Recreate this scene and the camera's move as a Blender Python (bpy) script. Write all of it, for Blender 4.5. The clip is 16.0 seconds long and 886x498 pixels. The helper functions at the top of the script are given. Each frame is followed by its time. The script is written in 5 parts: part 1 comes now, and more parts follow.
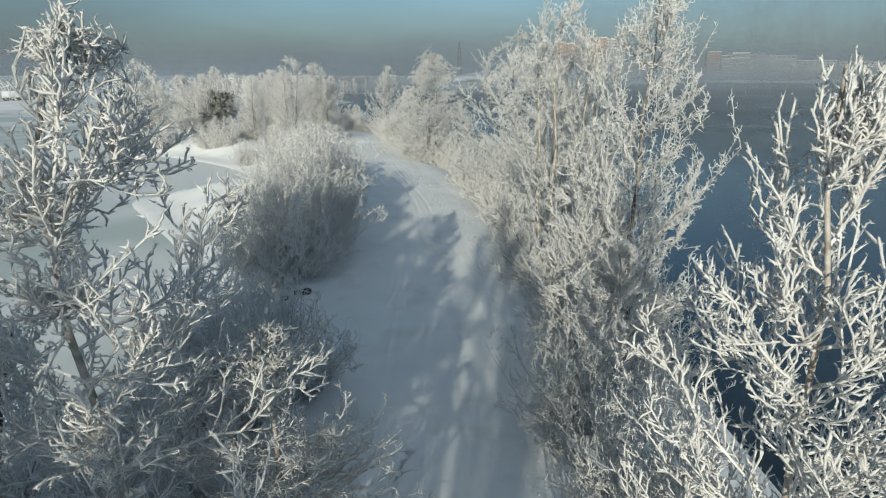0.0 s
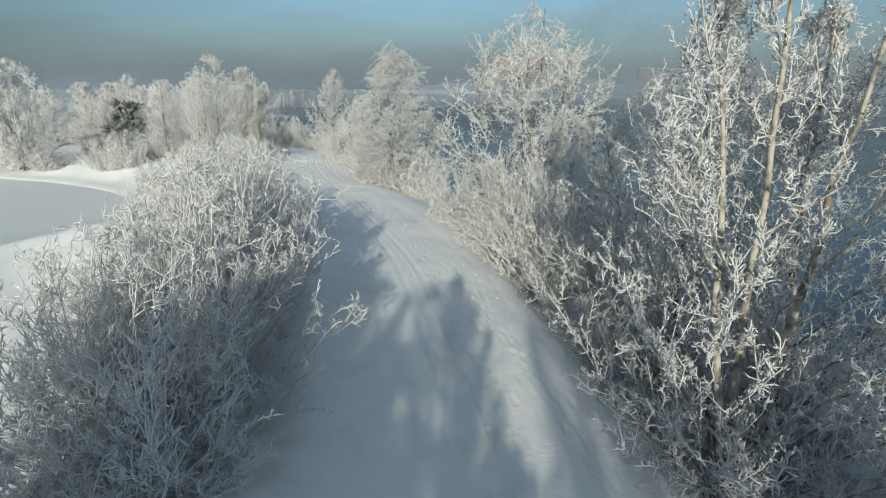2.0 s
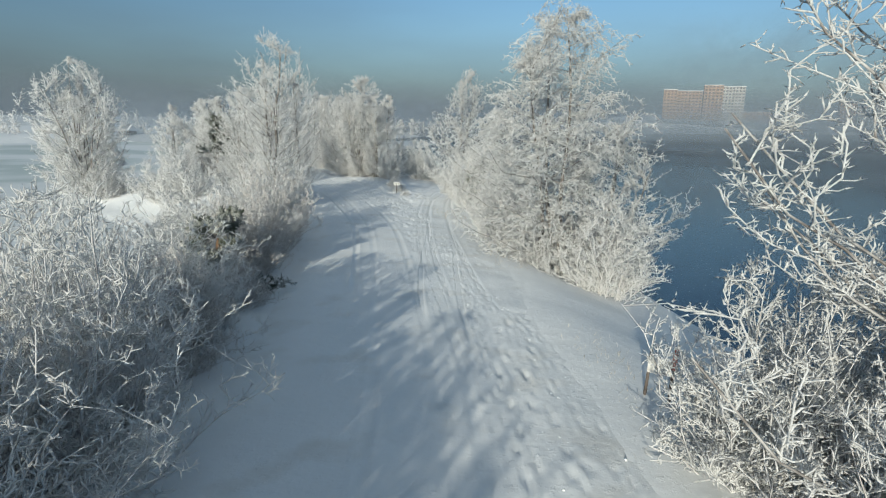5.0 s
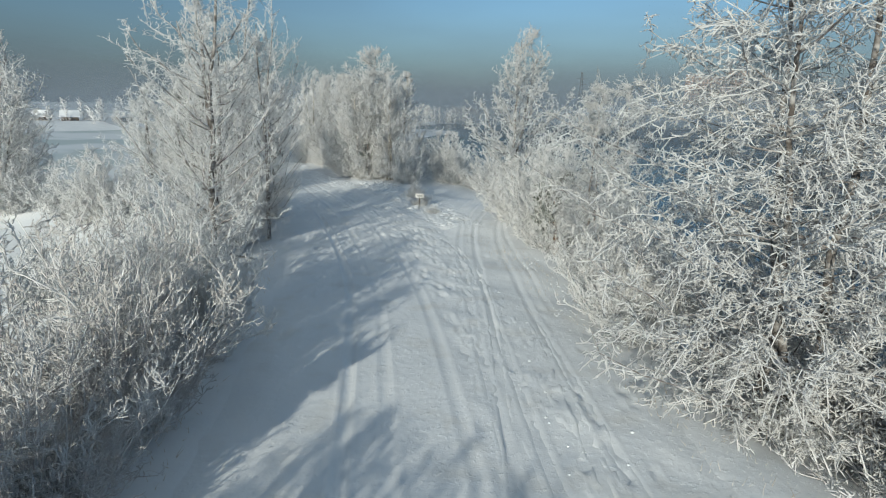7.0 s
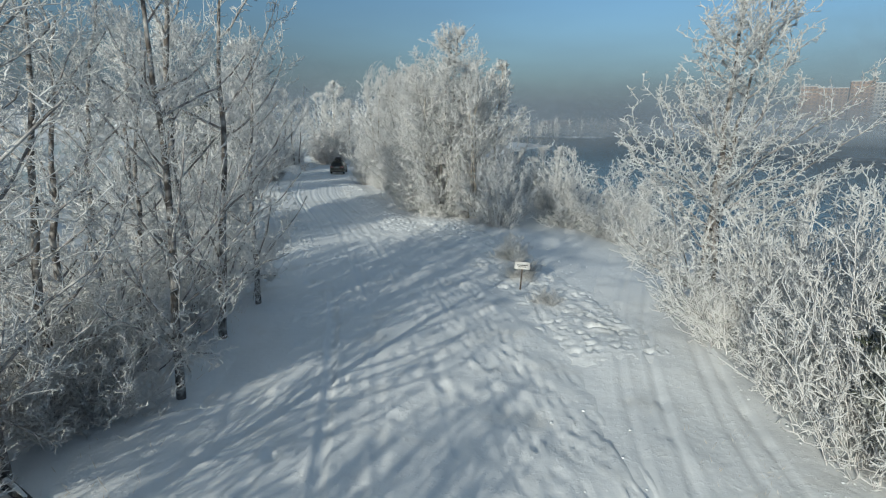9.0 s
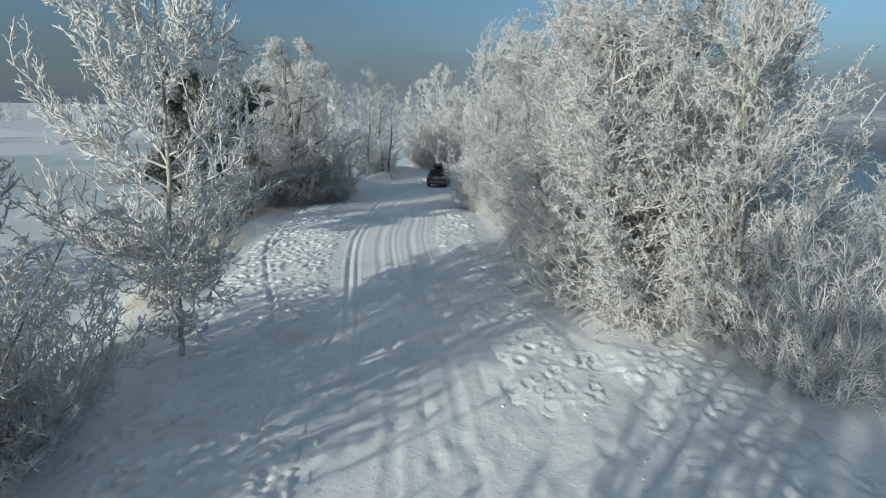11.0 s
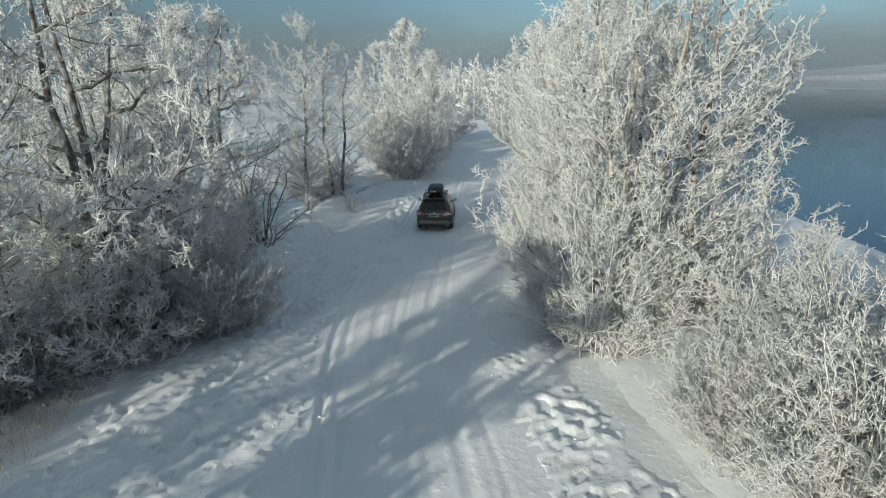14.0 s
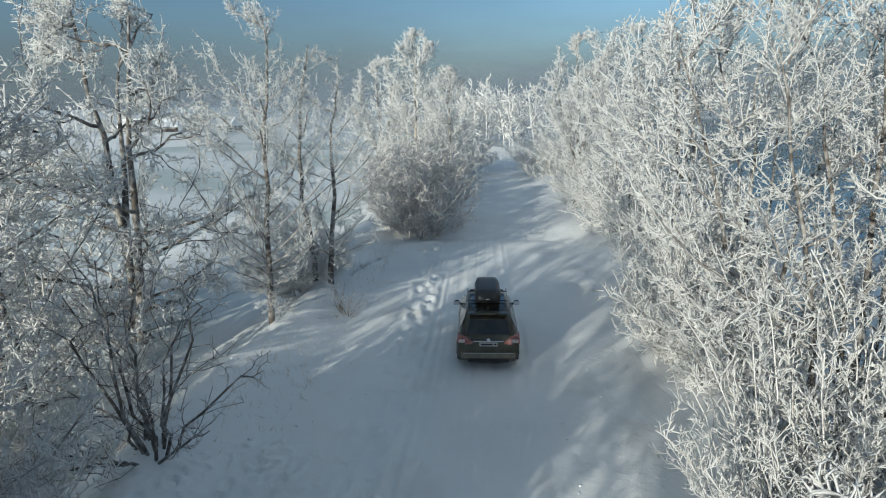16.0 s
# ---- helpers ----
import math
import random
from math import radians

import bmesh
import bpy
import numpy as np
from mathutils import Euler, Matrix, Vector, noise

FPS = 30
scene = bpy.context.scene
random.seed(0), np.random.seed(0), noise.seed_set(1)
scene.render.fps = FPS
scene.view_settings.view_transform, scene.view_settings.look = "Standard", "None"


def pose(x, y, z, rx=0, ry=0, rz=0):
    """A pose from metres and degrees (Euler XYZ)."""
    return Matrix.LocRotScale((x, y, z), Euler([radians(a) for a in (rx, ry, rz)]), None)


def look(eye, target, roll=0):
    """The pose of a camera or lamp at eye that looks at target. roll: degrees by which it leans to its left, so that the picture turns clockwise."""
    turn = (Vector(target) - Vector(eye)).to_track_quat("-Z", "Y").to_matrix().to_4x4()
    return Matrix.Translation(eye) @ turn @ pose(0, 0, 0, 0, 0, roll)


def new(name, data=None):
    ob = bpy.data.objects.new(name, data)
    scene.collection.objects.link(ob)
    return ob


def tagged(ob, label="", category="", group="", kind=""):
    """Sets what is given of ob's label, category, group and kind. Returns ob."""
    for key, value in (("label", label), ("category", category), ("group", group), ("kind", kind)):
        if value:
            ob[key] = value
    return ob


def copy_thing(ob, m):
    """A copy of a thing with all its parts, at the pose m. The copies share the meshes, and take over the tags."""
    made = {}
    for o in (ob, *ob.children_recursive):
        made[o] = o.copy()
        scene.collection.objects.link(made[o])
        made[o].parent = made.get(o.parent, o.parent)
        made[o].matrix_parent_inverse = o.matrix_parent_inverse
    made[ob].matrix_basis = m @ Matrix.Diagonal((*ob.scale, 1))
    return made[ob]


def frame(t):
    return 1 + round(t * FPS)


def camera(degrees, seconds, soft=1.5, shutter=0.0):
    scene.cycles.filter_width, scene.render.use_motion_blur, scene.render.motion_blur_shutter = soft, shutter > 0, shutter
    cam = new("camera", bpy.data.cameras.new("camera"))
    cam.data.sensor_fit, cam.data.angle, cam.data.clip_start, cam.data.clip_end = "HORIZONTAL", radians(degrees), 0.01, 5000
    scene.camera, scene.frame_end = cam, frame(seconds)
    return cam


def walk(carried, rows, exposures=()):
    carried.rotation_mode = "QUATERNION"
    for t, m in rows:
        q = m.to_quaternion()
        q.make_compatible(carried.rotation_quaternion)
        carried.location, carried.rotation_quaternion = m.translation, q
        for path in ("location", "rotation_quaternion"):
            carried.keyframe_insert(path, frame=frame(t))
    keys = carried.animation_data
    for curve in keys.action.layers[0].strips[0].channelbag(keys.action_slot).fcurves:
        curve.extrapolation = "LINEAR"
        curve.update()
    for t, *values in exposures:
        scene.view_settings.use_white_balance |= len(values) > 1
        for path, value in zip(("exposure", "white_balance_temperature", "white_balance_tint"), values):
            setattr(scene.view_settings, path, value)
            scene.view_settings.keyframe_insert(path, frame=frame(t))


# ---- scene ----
cam = camera(73.9, 16.0, 1.15)
PATH = [
    (0, (0.000, 0.000, 9.200), (0.000, 1.918, 8.632), 0.0),
    (0.5, (0.380, 3.299, 10.303), (0.339, 5.192, 9.659), 0.5),
    (1, (-0.095, 7.887, 9.737), (-0.112, 9.782, 9.096), 0.4),
    (1.5, (-1.520, 12.678, 8.512), (-1.426, 14.593, 7.944), 0.1),
    (2, (-2.755, 17.330, 7.815), (-2.559, 19.251, 7.293), 0.2),
    (2.5, (-2.755, 22.218, 7.237), (-2.583, 24.148, 6.742), 0.0),
    (3, (-2.090, 27.262, 6.505), (-2.030, 29.207, 6.041), 0.3),
    (3.5, (-1.520, 31.968, 5.965), (-1.599, 33.920, 5.536), 0.4),
    (4, (-1.425, 36.900, 5.844), (-1.611, 38.847, 5.424), 0.6),
    (6.5, (-6.175, 60.896, 5.252), (-6.527, 62.815, 4.811), 1.1),
    (7, (-7.695, 65.518, 5.392), (-8.042, 67.432, 4.927), 1.0),
    (7.5, (-8.930, 70.204, 5.414), (-9.291, 72.116, 4.953), 1.1),
    (8, (-10.165, 74.900, 5.136), (-10.576, 76.807, 4.694), 1.1),
    (8.5, (-11.590, 79.896, 4.862), (-12.095, 81.782, 4.430), 1.3),
    (9, (-12.920, 84.855, 4.799), (-13.540, 86.707, 4.369), 1.3),
    (9.5, (-14.345, 89.969, 4.588), (-15.089, 91.779, 4.174), 1.4),
    (12, (-28.586, 114.082, 4.377), (-29.603, 115.740, 3.910), -0.0),
    (12.5, (-30.425, 116.832, 3.865), (-31.457, 118.501, 3.477), -0.2),
    (13, (-33.479, 119.616, 3.979), (-34.397, 121.349, 3.587), -0.0),
    (13.5, (-36.595, 123.125, 4.586), (-37.375, 124.902, 4.103), -0.2),
    (14, (-38.263, 126.832, 4.878), (-39.052, 128.587, 4.330), -0.5),
    (14.5, (-38.536, 129.709, 4.610), (-39.511, 131.386, 4.119), -0.5),
    (15, (-39.116, 132.166, 4.195), (-40.196, 133.801, 3.797), -0.5),
    (15.5, (-41.543, 134.963, 4.256), (-42.563, 136.640, 3.871), -0.4),
    (16, (-45.309, 138.373, 5.064), (-46.105, 140.144, 4.583), -1.0),
]
walk(cam, [(t, look(eye, target, roll)) for t, eye, target, roll in PATH],
     [(0, -0.16, 6820, 2), (3, -0.10, 6740, 2), (7, -0.25, 6440, 2), (8.5, -0.33, 6380, 2), (9.5, -0.28, 6340, 2), (13, -0.22, 6450, 2), (14.5, -0.06, 6740, 2), (16, -0.06, 6420, 2)])

# ---------------------------------------------------------------- winter sky and low sun
SUN_FROM = Vector((-0.14, -1.0, 0.293)).normalized()
world = bpy.data.worlds.new("winter_sky")
scene.world = world
world.use_nodes = True
wn, wl = world.node_tree.nodes, world.node_tree.links
wn.clear()
sky = wn.new("ShaderNodeTexSky")
sky.sky_type, sky.sun_disc = "NISHITA", False
sky.sun_elevation = math.asin(SUN_FROM.z)
sky.sun_rotation = math.atan2(SUN_FROM.x, SUN_FROM.y)
sky.air_density, sky.dust_density, sky.ozone_density = 1.0, 0.5, 2.3
place = wn.new("ShaderNodeTexCoord")
split = wn.new("ShaderNodeSeparateXYZ")
wl.new(place.outputs["Generated"], split.inputs[0])
puffs = wn.new("ShaderNodeTexNoise")
puffs.inputs["Scale"].default_value, puffs.inputs["Detail"].default_value = 2.2, 4.0
stretch = wn.new("ShaderNodeMapping")
stretch.inputs["Scale"].default_value = (1, 1, 4.5)
wl.new(place.outputs["Generated"], stretch.inputs["Vector"])
wl.new(stretch.outputs[0], puffs.inputs["Vector"])
lift = wn.new("ShaderNodeMath")
lift.operation, lift.inputs[1].default_value = "MULTIPLY_ADD", 0.10
wl.new(puffs.outputs["Fac"], lift.inputs[0])
wl.new(split.outputs["Z"], lift.inputs[2])
veil = wn.new("ShaderNodeMapRange")
veil.interpolation_type = "SMOOTHSTEP"
for name, value in (("From Min", 0.02), ("From Max", 0.28), ("To Min", 1.0), ("To Max", 0.0)):
    veil.inputs[name].default_value = value
wl.new(lift.outputs[0], veil.inputs["Value"])
dim = wn.new("ShaderNodeMix")
dim.data_type, dim.blend_type = "RGBA", "MULTIPLY"
dim.inputs[0].default_value = 1.0
dim.inputs[7].default_value = (0.090, 0.106, 0.122, 1)
wl.new(sky.outputs[0], dim.inputs[6])
# sky overhead, above the view, brightened to fill the shade
zenith_fill = wn.new("ShaderNodeMapRange")
zenith_fill.interpolation_type = "SMOOTHSTEP"
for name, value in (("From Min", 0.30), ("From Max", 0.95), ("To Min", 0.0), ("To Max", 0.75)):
    zenith_fill.inputs[name].default_value = value
wl.new(split.outputs["Z"], zenith_fill.inputs["Value"])
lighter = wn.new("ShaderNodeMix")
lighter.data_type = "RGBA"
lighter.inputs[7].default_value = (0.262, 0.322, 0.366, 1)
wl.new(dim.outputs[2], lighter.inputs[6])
wl.new(zenith_fill.outputs[0], lighter.inputs[0])
haze = wn.new("ShaderNodeMix")
haze.data_type = "RGBA"
# the mist brightens towards the sun, set strong out of view to lift shade
aim = wn.new("ShaderNodeVectorMath")
aim.operation = "DOT_PRODUCT"
aim.inputs[1].default_value = SUN_FROM
wl.new(place.outputs["Generated"], aim.inputs[0])
aureole = wn.new("ShaderNodeMapRange")
aureole.interpolation_type = "SMOOTHSTEP"
for name, value in (("From Min", -0.1), ("From Max", 1.0), ("To Min", 0.0), ("To Max", 1.0)):
    aureole.inputs[name].default_value = value
wl.new(aim.outputs["Value"], aureole.inputs["Value"])
mist = wn.new("ShaderNodeMix")
mist.data_type = "RGBA"
mist.inputs[6].default_value = (0.172, 0.212, 0.274, 1)
mist.inputs[7].default_value = (1.20, 1.29, 1.44, 1)
wl.new(aureole.outputs[0], mist.inputs[0])
wl.new(mist.outputs[2], haze.inputs[7])
wl.new(veil.outputs[0], haze.inputs[0])
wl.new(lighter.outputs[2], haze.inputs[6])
back = wn.new("ShaderNodeBackground")
back.inputs["Strength"].default_value = 1.0
# sky colour dimmed towards the west, standing for thicker mist over the bay
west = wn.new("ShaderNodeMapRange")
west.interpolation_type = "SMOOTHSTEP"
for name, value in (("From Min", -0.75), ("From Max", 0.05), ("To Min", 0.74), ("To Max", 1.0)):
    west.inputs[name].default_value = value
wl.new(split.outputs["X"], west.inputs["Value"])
west_dim = wn.new("ShaderNodeVectorMath")
west_dim.operation = "SCALE"
wl.new(haze.outputs[2], west_dim.inputs[0])
wl.new(west.outputs[0], west_dim.inputs["Scale"])
wl.new(west_dim.outputs[0], back.inputs["Color"])
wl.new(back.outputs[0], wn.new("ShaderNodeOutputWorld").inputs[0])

sun = new("sun", bpy.data.lights.new("sun", "SUN"))
sun.data.energy, sun.data.angle, sun.data.color = 4.6, radians(0.6), (1.0, 0.94, 0.84)
sun.matrix_world = look((0, 0, 60), Vector((0, 0, 60)) - SUN_FROM)



# ---------------------------------------------------------------- materials
def material(name, colour, second=None, scale=3.0, rough=0.6, bump=0.0, bump_scale=30.0, metal=0.0, detail=6.0, spread=(0.35, 0.65), coat=0.0, fine=None):
    """A material with two colours mixed by noise, and fine relief."""
    m = bpy.data.materials.new(name)
    m.use_nodes = True
    n, l = m.node_tree.nodes, m.node_tree.links
    b = n["Principled BSDF"]
    b.inputs["Roughness"].default_value, b.inputs["Metallic"].default_value = rough, metal
    b.inputs["Base Color"].default_value = (*colour, 1)
    b.inputs["Coat Weight"].default_value = coat
    co = n.new("ShaderNodeTexCoord")
    if second:
        t = n.new("ShaderNodeTexNoise")
        t.inputs["Scale"].default_value, t.inputs["Detail"].default_value = scale, detail
        l.new(co.outputs["Object"], t.inputs["Vector"])
        r = n.new("ShaderNodeMapRange")
        r.inputs["From Min"].default_value, r.inputs["From Max"].default_value = spread
        l.new(t.outputs["Fac"], r.inputs["Value"])
        x = n.new("ShaderNodeMix")
        x.data_type = "RGBA"
        x.inputs[6].default_value, x.inputs[7].default_value = (*colour, 1), (*second, 1)
        l.new(r.outputs[0], x.inputs[0])
        l.new(x.outputs[2], b.inputs["Base Color"])
    if bump:
        t2 = n.new("ShaderNodeTexNoise")
        t2.inputs["Scale"].default_value, t2.inputs["Detail"].default_value = bump_scale, 5.0
        l.new(co.outputs["Object"], t2.inputs["Vector"])
        p = n.new("ShaderNodeBump")
        p.inputs["Strength"].default_value, p.inputs["Distance"].default_value = bump, fine or 0.02
        l.new(t2.outputs["Fac"], p.inputs["Height"])
        l.new(p.outputs[0], b.inputs["Normal"])
    return m


def snow_material(name, relief, lumps, dirt=None):
    """Snow with soft drifts, crumbs and a few dry or dirty spots."""
    m = material(name, (0.86, 0.87, 0.88), (0.80, 0.815, 0.83), 0.35, 0.55, relief, lumps, fine=0.06)
    n, l = m.node_tree.nodes, m.node_tree.links
    b = n["Principled BSDF"]
    b.inputs["Specular IOR Level"].default_value = 0.25
    co = n["Texture Coordinate"]
    grain = n.new("ShaderNodeTexNoise")
    grain.inputs["Scale"].default_value, grain.inputs["Detail"].default_value = 28.0, 3.0
    l.new(co.outputs["Object"], grain.inputs["Vector"])
    crumbs = n.new("ShaderNodeTexNoise")
    crumbs.inputs["Scale"].default_value, crumbs.inputs["Detail"].default_value, crumbs.inputs["Roughness"].default_value = 5.5, 6.0, 0.62
    l.new(co.outputs["Object"], crumbs.inputs["Vector"])
    lumpy = n.new("ShaderNodeMapRange")
    lumpy.inputs["From Min"].default_value, lumpy.inputs["From Max"].default_value = 0.55, 0.8
    l.new(crumbs.outputs["Fac"], lumpy.inputs["Value"])
    middle = n.new("ShaderNodeBump")
    middle.inputs["Strength"].default_value, middle.inputs["Distance"].default_value = 0.34, 0.04
    l.new(lumpy.outputs[0], middle.inputs["Height"])
    l.new(n["Bump"].outputs[0], middle.inputs["Normal"])
    top = n.new("ShaderNodeBump")
    top.inputs["Strength"].default_value, top.inputs["Distance"].default_value = 0.16, 0.02
    l.new(grain.outputs["Fac"], top.inputs["Height"])
    l.new(middle.outputs[0], top.inputs["Normal"])
    l.new(top.outputs[0], b.inputs["Normal"])
    if dirt:
        spots = n.new("ShaderNodeTexNoise")
        spots.inputs["Scale"].default_value, spots.inputs["Detail"].default_value = 0.6, 8.0
        l.new(co.outputs["Object"], spots.inputs["Vector"])
        r = n.new("ShaderNodeMapRange")
        r.inputs["From Min"].default_value, r.inputs["From Max"].default_value, r.inputs["To Max"].default_value = 0.55, 0.75, 0.5
        l.new(spots.outputs["Fac"], r.inputs["Value"])
        x = n.new("ShaderNodeMix")
        x.data_type = "RGBA"
        x.inputs[7].default_value = (*dirt, 1)
        l.new(r.outputs[0], x.inputs[0])
        l.new(n["Mix"].outputs[2], x.inputs[6])
        l.new(x.outputs[2], b.inputs["Base Color"])
    return m


SNOW = snow_material("snow", 0.5, 1.6)
ROAD_SNOW = snow_material("packed_snow", 0.3, 4.0, (0.66, 0.63, 0.58))
FROST = material("hoarfrost", (0.92, 0.92, 0.915), (0.83, 0.82, 0.81), 2.2, 0.7, 0.8, 40.0)
frost_nodes, frost_links = FROST.node_tree.nodes, FROST.node_tree.links
through_frost, frost_mix = frost_nodes.new("ShaderNodeBsdfTranslucent"), frost_nodes.new("ShaderNodeMixShader")
through_frost.inputs["Color"].default_value = (0.90, 0.90, 0.90, 1)
frost_mix.inputs[0].default_value = 0.32
frost_links.new(frost_nodes["Principled BSDF"].outputs[0], frost_mix.inputs[1])
frost_links.new(through_frost.outputs[0], frost_mix.inputs[2])
frost_links.new(frost_mix.outputs[0], frost_nodes["Material Output"].inputs[0])
FROST_THIN = material("frosted_bark", (0.80, 0.79, 0.78), (0.52, 0.49, 0.47), 3.0, 0.8, 0.6, 30.0, spread=(0.44, 0.66))
BRUSH = material("brushwood", (0.78, 0.77, 0.76), (0.52, 0.49, 0.475), 2.4, 0.8, 0.6, 30.0, spread=(0.36, 0.60))
BARK = material("grey_bark", (0.10, 0.085, 0.075), (0.44, 0.425, 0.41), 5.0, 0.85, 0.8, 25.0, spread=(0.42, 0.68))
BIRCH_BARK = material("pale_birch_bark", (0.44, 0.405, 0.35), (0.10, 0.085, 0.075), 4.0, 0.75, 0.5, 20.0, spread=(0.45, 0.68))
PINE_BARK = material("pine_bark", (0.21, 0.12, 0.065), (0.06, 0.042, 0.034), 3.0, 0.85, 0.9, 18.0)
GREY_BARK = material("grey_frosted_bark", (0.20, 0.18, 0.17), (0.58, 0.57, 0.56), 4.0, 0.85, 0.6, 25.0, spread=(0.40, 0.66))
YOUNG_BARK = material("frost_dusted_bark", (0.50, 0.47, 0.43), (0.27, 0.235, 0.20), 6.0, 0.8, 0.6, 30.0, spread=(0.42, 0.62))
NEEDLES = material("pine_needles", (0.070, 0.082, 0.055), (0.50, 0.51, 0.50), 1.5, 0.7, spread=(0.38, 0.66))
DRY = material("dry_grass", (0.52, 0.41, 0.27), (0.72, 0.67, 0.59), 1.5, 0.8)
ICE = material("lake_ice", (0.52, 0.58, 0.57), (0.77, 0.79, 0.80), 0.03, 0.5, 0.15, 0.6, spread=(0.42, 0.52), detail=3.0)
WATER = material("dark_water", (0.018, 0.028, 0.032), None, rough=0.2, bump=0.12, bump_scale=0.8, fine=0.1)
STONE = material("dark_stone", (0.05, 0.048, 0.046), (0.5, 0.5, 0.5), 4.0, 0.8, 0.6, 12.0, spread=(0.55, 0.8))

# ---------------------------------------------------------------- plan of the spit
LAKE = -4.0
RIGHT_SHORE = [(8.5, -60), (10, 0), (10.3, 20), (9, 45), (8.5, 60), (6, 72), (3, 82), (0.5, 92), (-1, 104),
               (-3, 118), (-5, 130), (-10, 142), (-19, 148), (-26, 156), (-32, 168), (-40, 190), (-48, 215), (-50, 260), (-40, 340)]
LEFT_SHORE = [(-24, -60), (-22, -12), (-16, -3), (-10.6, 2.5), (-12.5, 20), (-16.8, 34), (-20, 44), (-27, 54), (-33, 64), (-25, 70), (-26, 80), (-34, 90),
              (-44, 98), (-56, 104.5), (-61, 112), (-60, 124), (-64, 138), (-73, 158), (-87, 190), (-104, 230), (-135, 340)]
LINE = [(-0.9, -40), (-0.9, 0), (-1.05, 18), (-1.6, 30), (-2.3, 39.5), (-3.3, 49.3), (-6.4, 64), (-11.4, 81.5),
        (-14.8, 91), (-19.3, 100.5), (-22.4, 106), (-30, 117.3), (-38.3, 128.3), (-42.2, 134.7), (-46.3, 141.6),
        (-49.4, 149.5), (-51.6, 155.5), (-57, 170), (-63, 189), (-70, 215), (-78, 245), (-96, 330)]


def spline(points, step):
    """Points at even steps along a smooth line through the given ones."""
    p = np.array(points, float)
    p = np.vstack([2 * p[0] - p[1], p, 2 * p[-1] - p[-2]])
    out = []
    for a, b, c, e in zip(p[:-3], p[1:-2], p[2:-1], p[3:]):
        u = np.linspace(0, 1, 24, endpoint=False)[:, None]
        out.append(0.5 * (2 * b + (c - a) * u + (2 * a - 5 * b + 4 * c - e) * u**2 + (3 * b - a - 3 * c + e) * u**3))
    q = np.vstack(out + [p[-2:-1]])
    s = np.concatenate([[0], np.cumsum(np.linalg.norm(np.diff(q, axis=0), axis=1))])
    at = np.arange(0, s[-1], step)
    return np.stack([np.interp(at, s, q[:, k]) for k in (0, 1)], 1)


ROAD = spline(LINE, 0.25)
OUTLINE = np.vstack([spline(RIGHT_SHORE, 2.0), spline(LEFT_SHORE, 2.0)[::-1]])


def smooth(a, b, v):
    u = np.clip((v - a) / (b - a), 0, 1)
    return u * u * (3 - 2 * u)


def road_height(y):
    """The road falls gently along the spit, and more behind the bend."""
    return np.interp(y, (18, 30, 49, 60, 82, 95, 112, 132, 156, 200), (-1.0, -1.05, -1.25, -1.45, -1.75, -1.95, -1.85, -1.85, -2.65, -2.9))


def shore_distance(x, y):
    """Metres inside (positive) or outside the shoreline."""
    x, y = np.atleast_1d(np.asarray(x, float)), np.atleast_1d(np.asarray(y, float))
    best, inside = np.full(x.shape, 1e9), np.zeros(x.shape, bool)
    for (ax, ay), (bx, by) in zip(OUTLINE, np.roll(OUTLINE, -1, 0)):
        dx, dy = bx - ax, by - ay
        u = np.clip(((x - ax) * dx + (y - ay) * dy) / (dx * dx + dy * dy + 1e-9), 0, 1)
        best = np.minimum(best, (x - ax - u * dx) ** 2 + (y - ay - u * dy) ** 2)
        if ay != by:
            inside ^= ((ay > y) != (by > y)) & (x < ax + (y - ay) * dx / dy)
    return np.where(inside, 1, -1) * np.sqrt(best)


def road_place(x, y):
    """Index of the nearest station of the road, and the metres to the right of it (left is negative)."""
    x, y = np.atleast_1d(np.asarray(x, float)), np.atleast_1d(np.asarray(y, float))
    coarse = ROAD[::8]
    at = np.zeros(x.shape, int)
    for lo in range(0, x.size, 20000):
        hi = lo + 20000
        at.ravel()[lo:hi] = 8 * np.argmin((x.ravel()[lo:hi, None] - coarse[None, :, 0]) ** 2 + (y.ravel()[lo:hi, None] - coarse[None, :, 1]) ** 2, 1)
    at = np.clip(at, 1, len(ROAD) - 2)
    way = ROAD[at + 1] - ROAD[at - 1]
    way /= np.linalg.norm(way, axis=-1, keepdims=True)
    return at, (x - ROAD[at, 0]) * way[..., 1] - (y - ROAD[at, 1]) * way[..., 0]


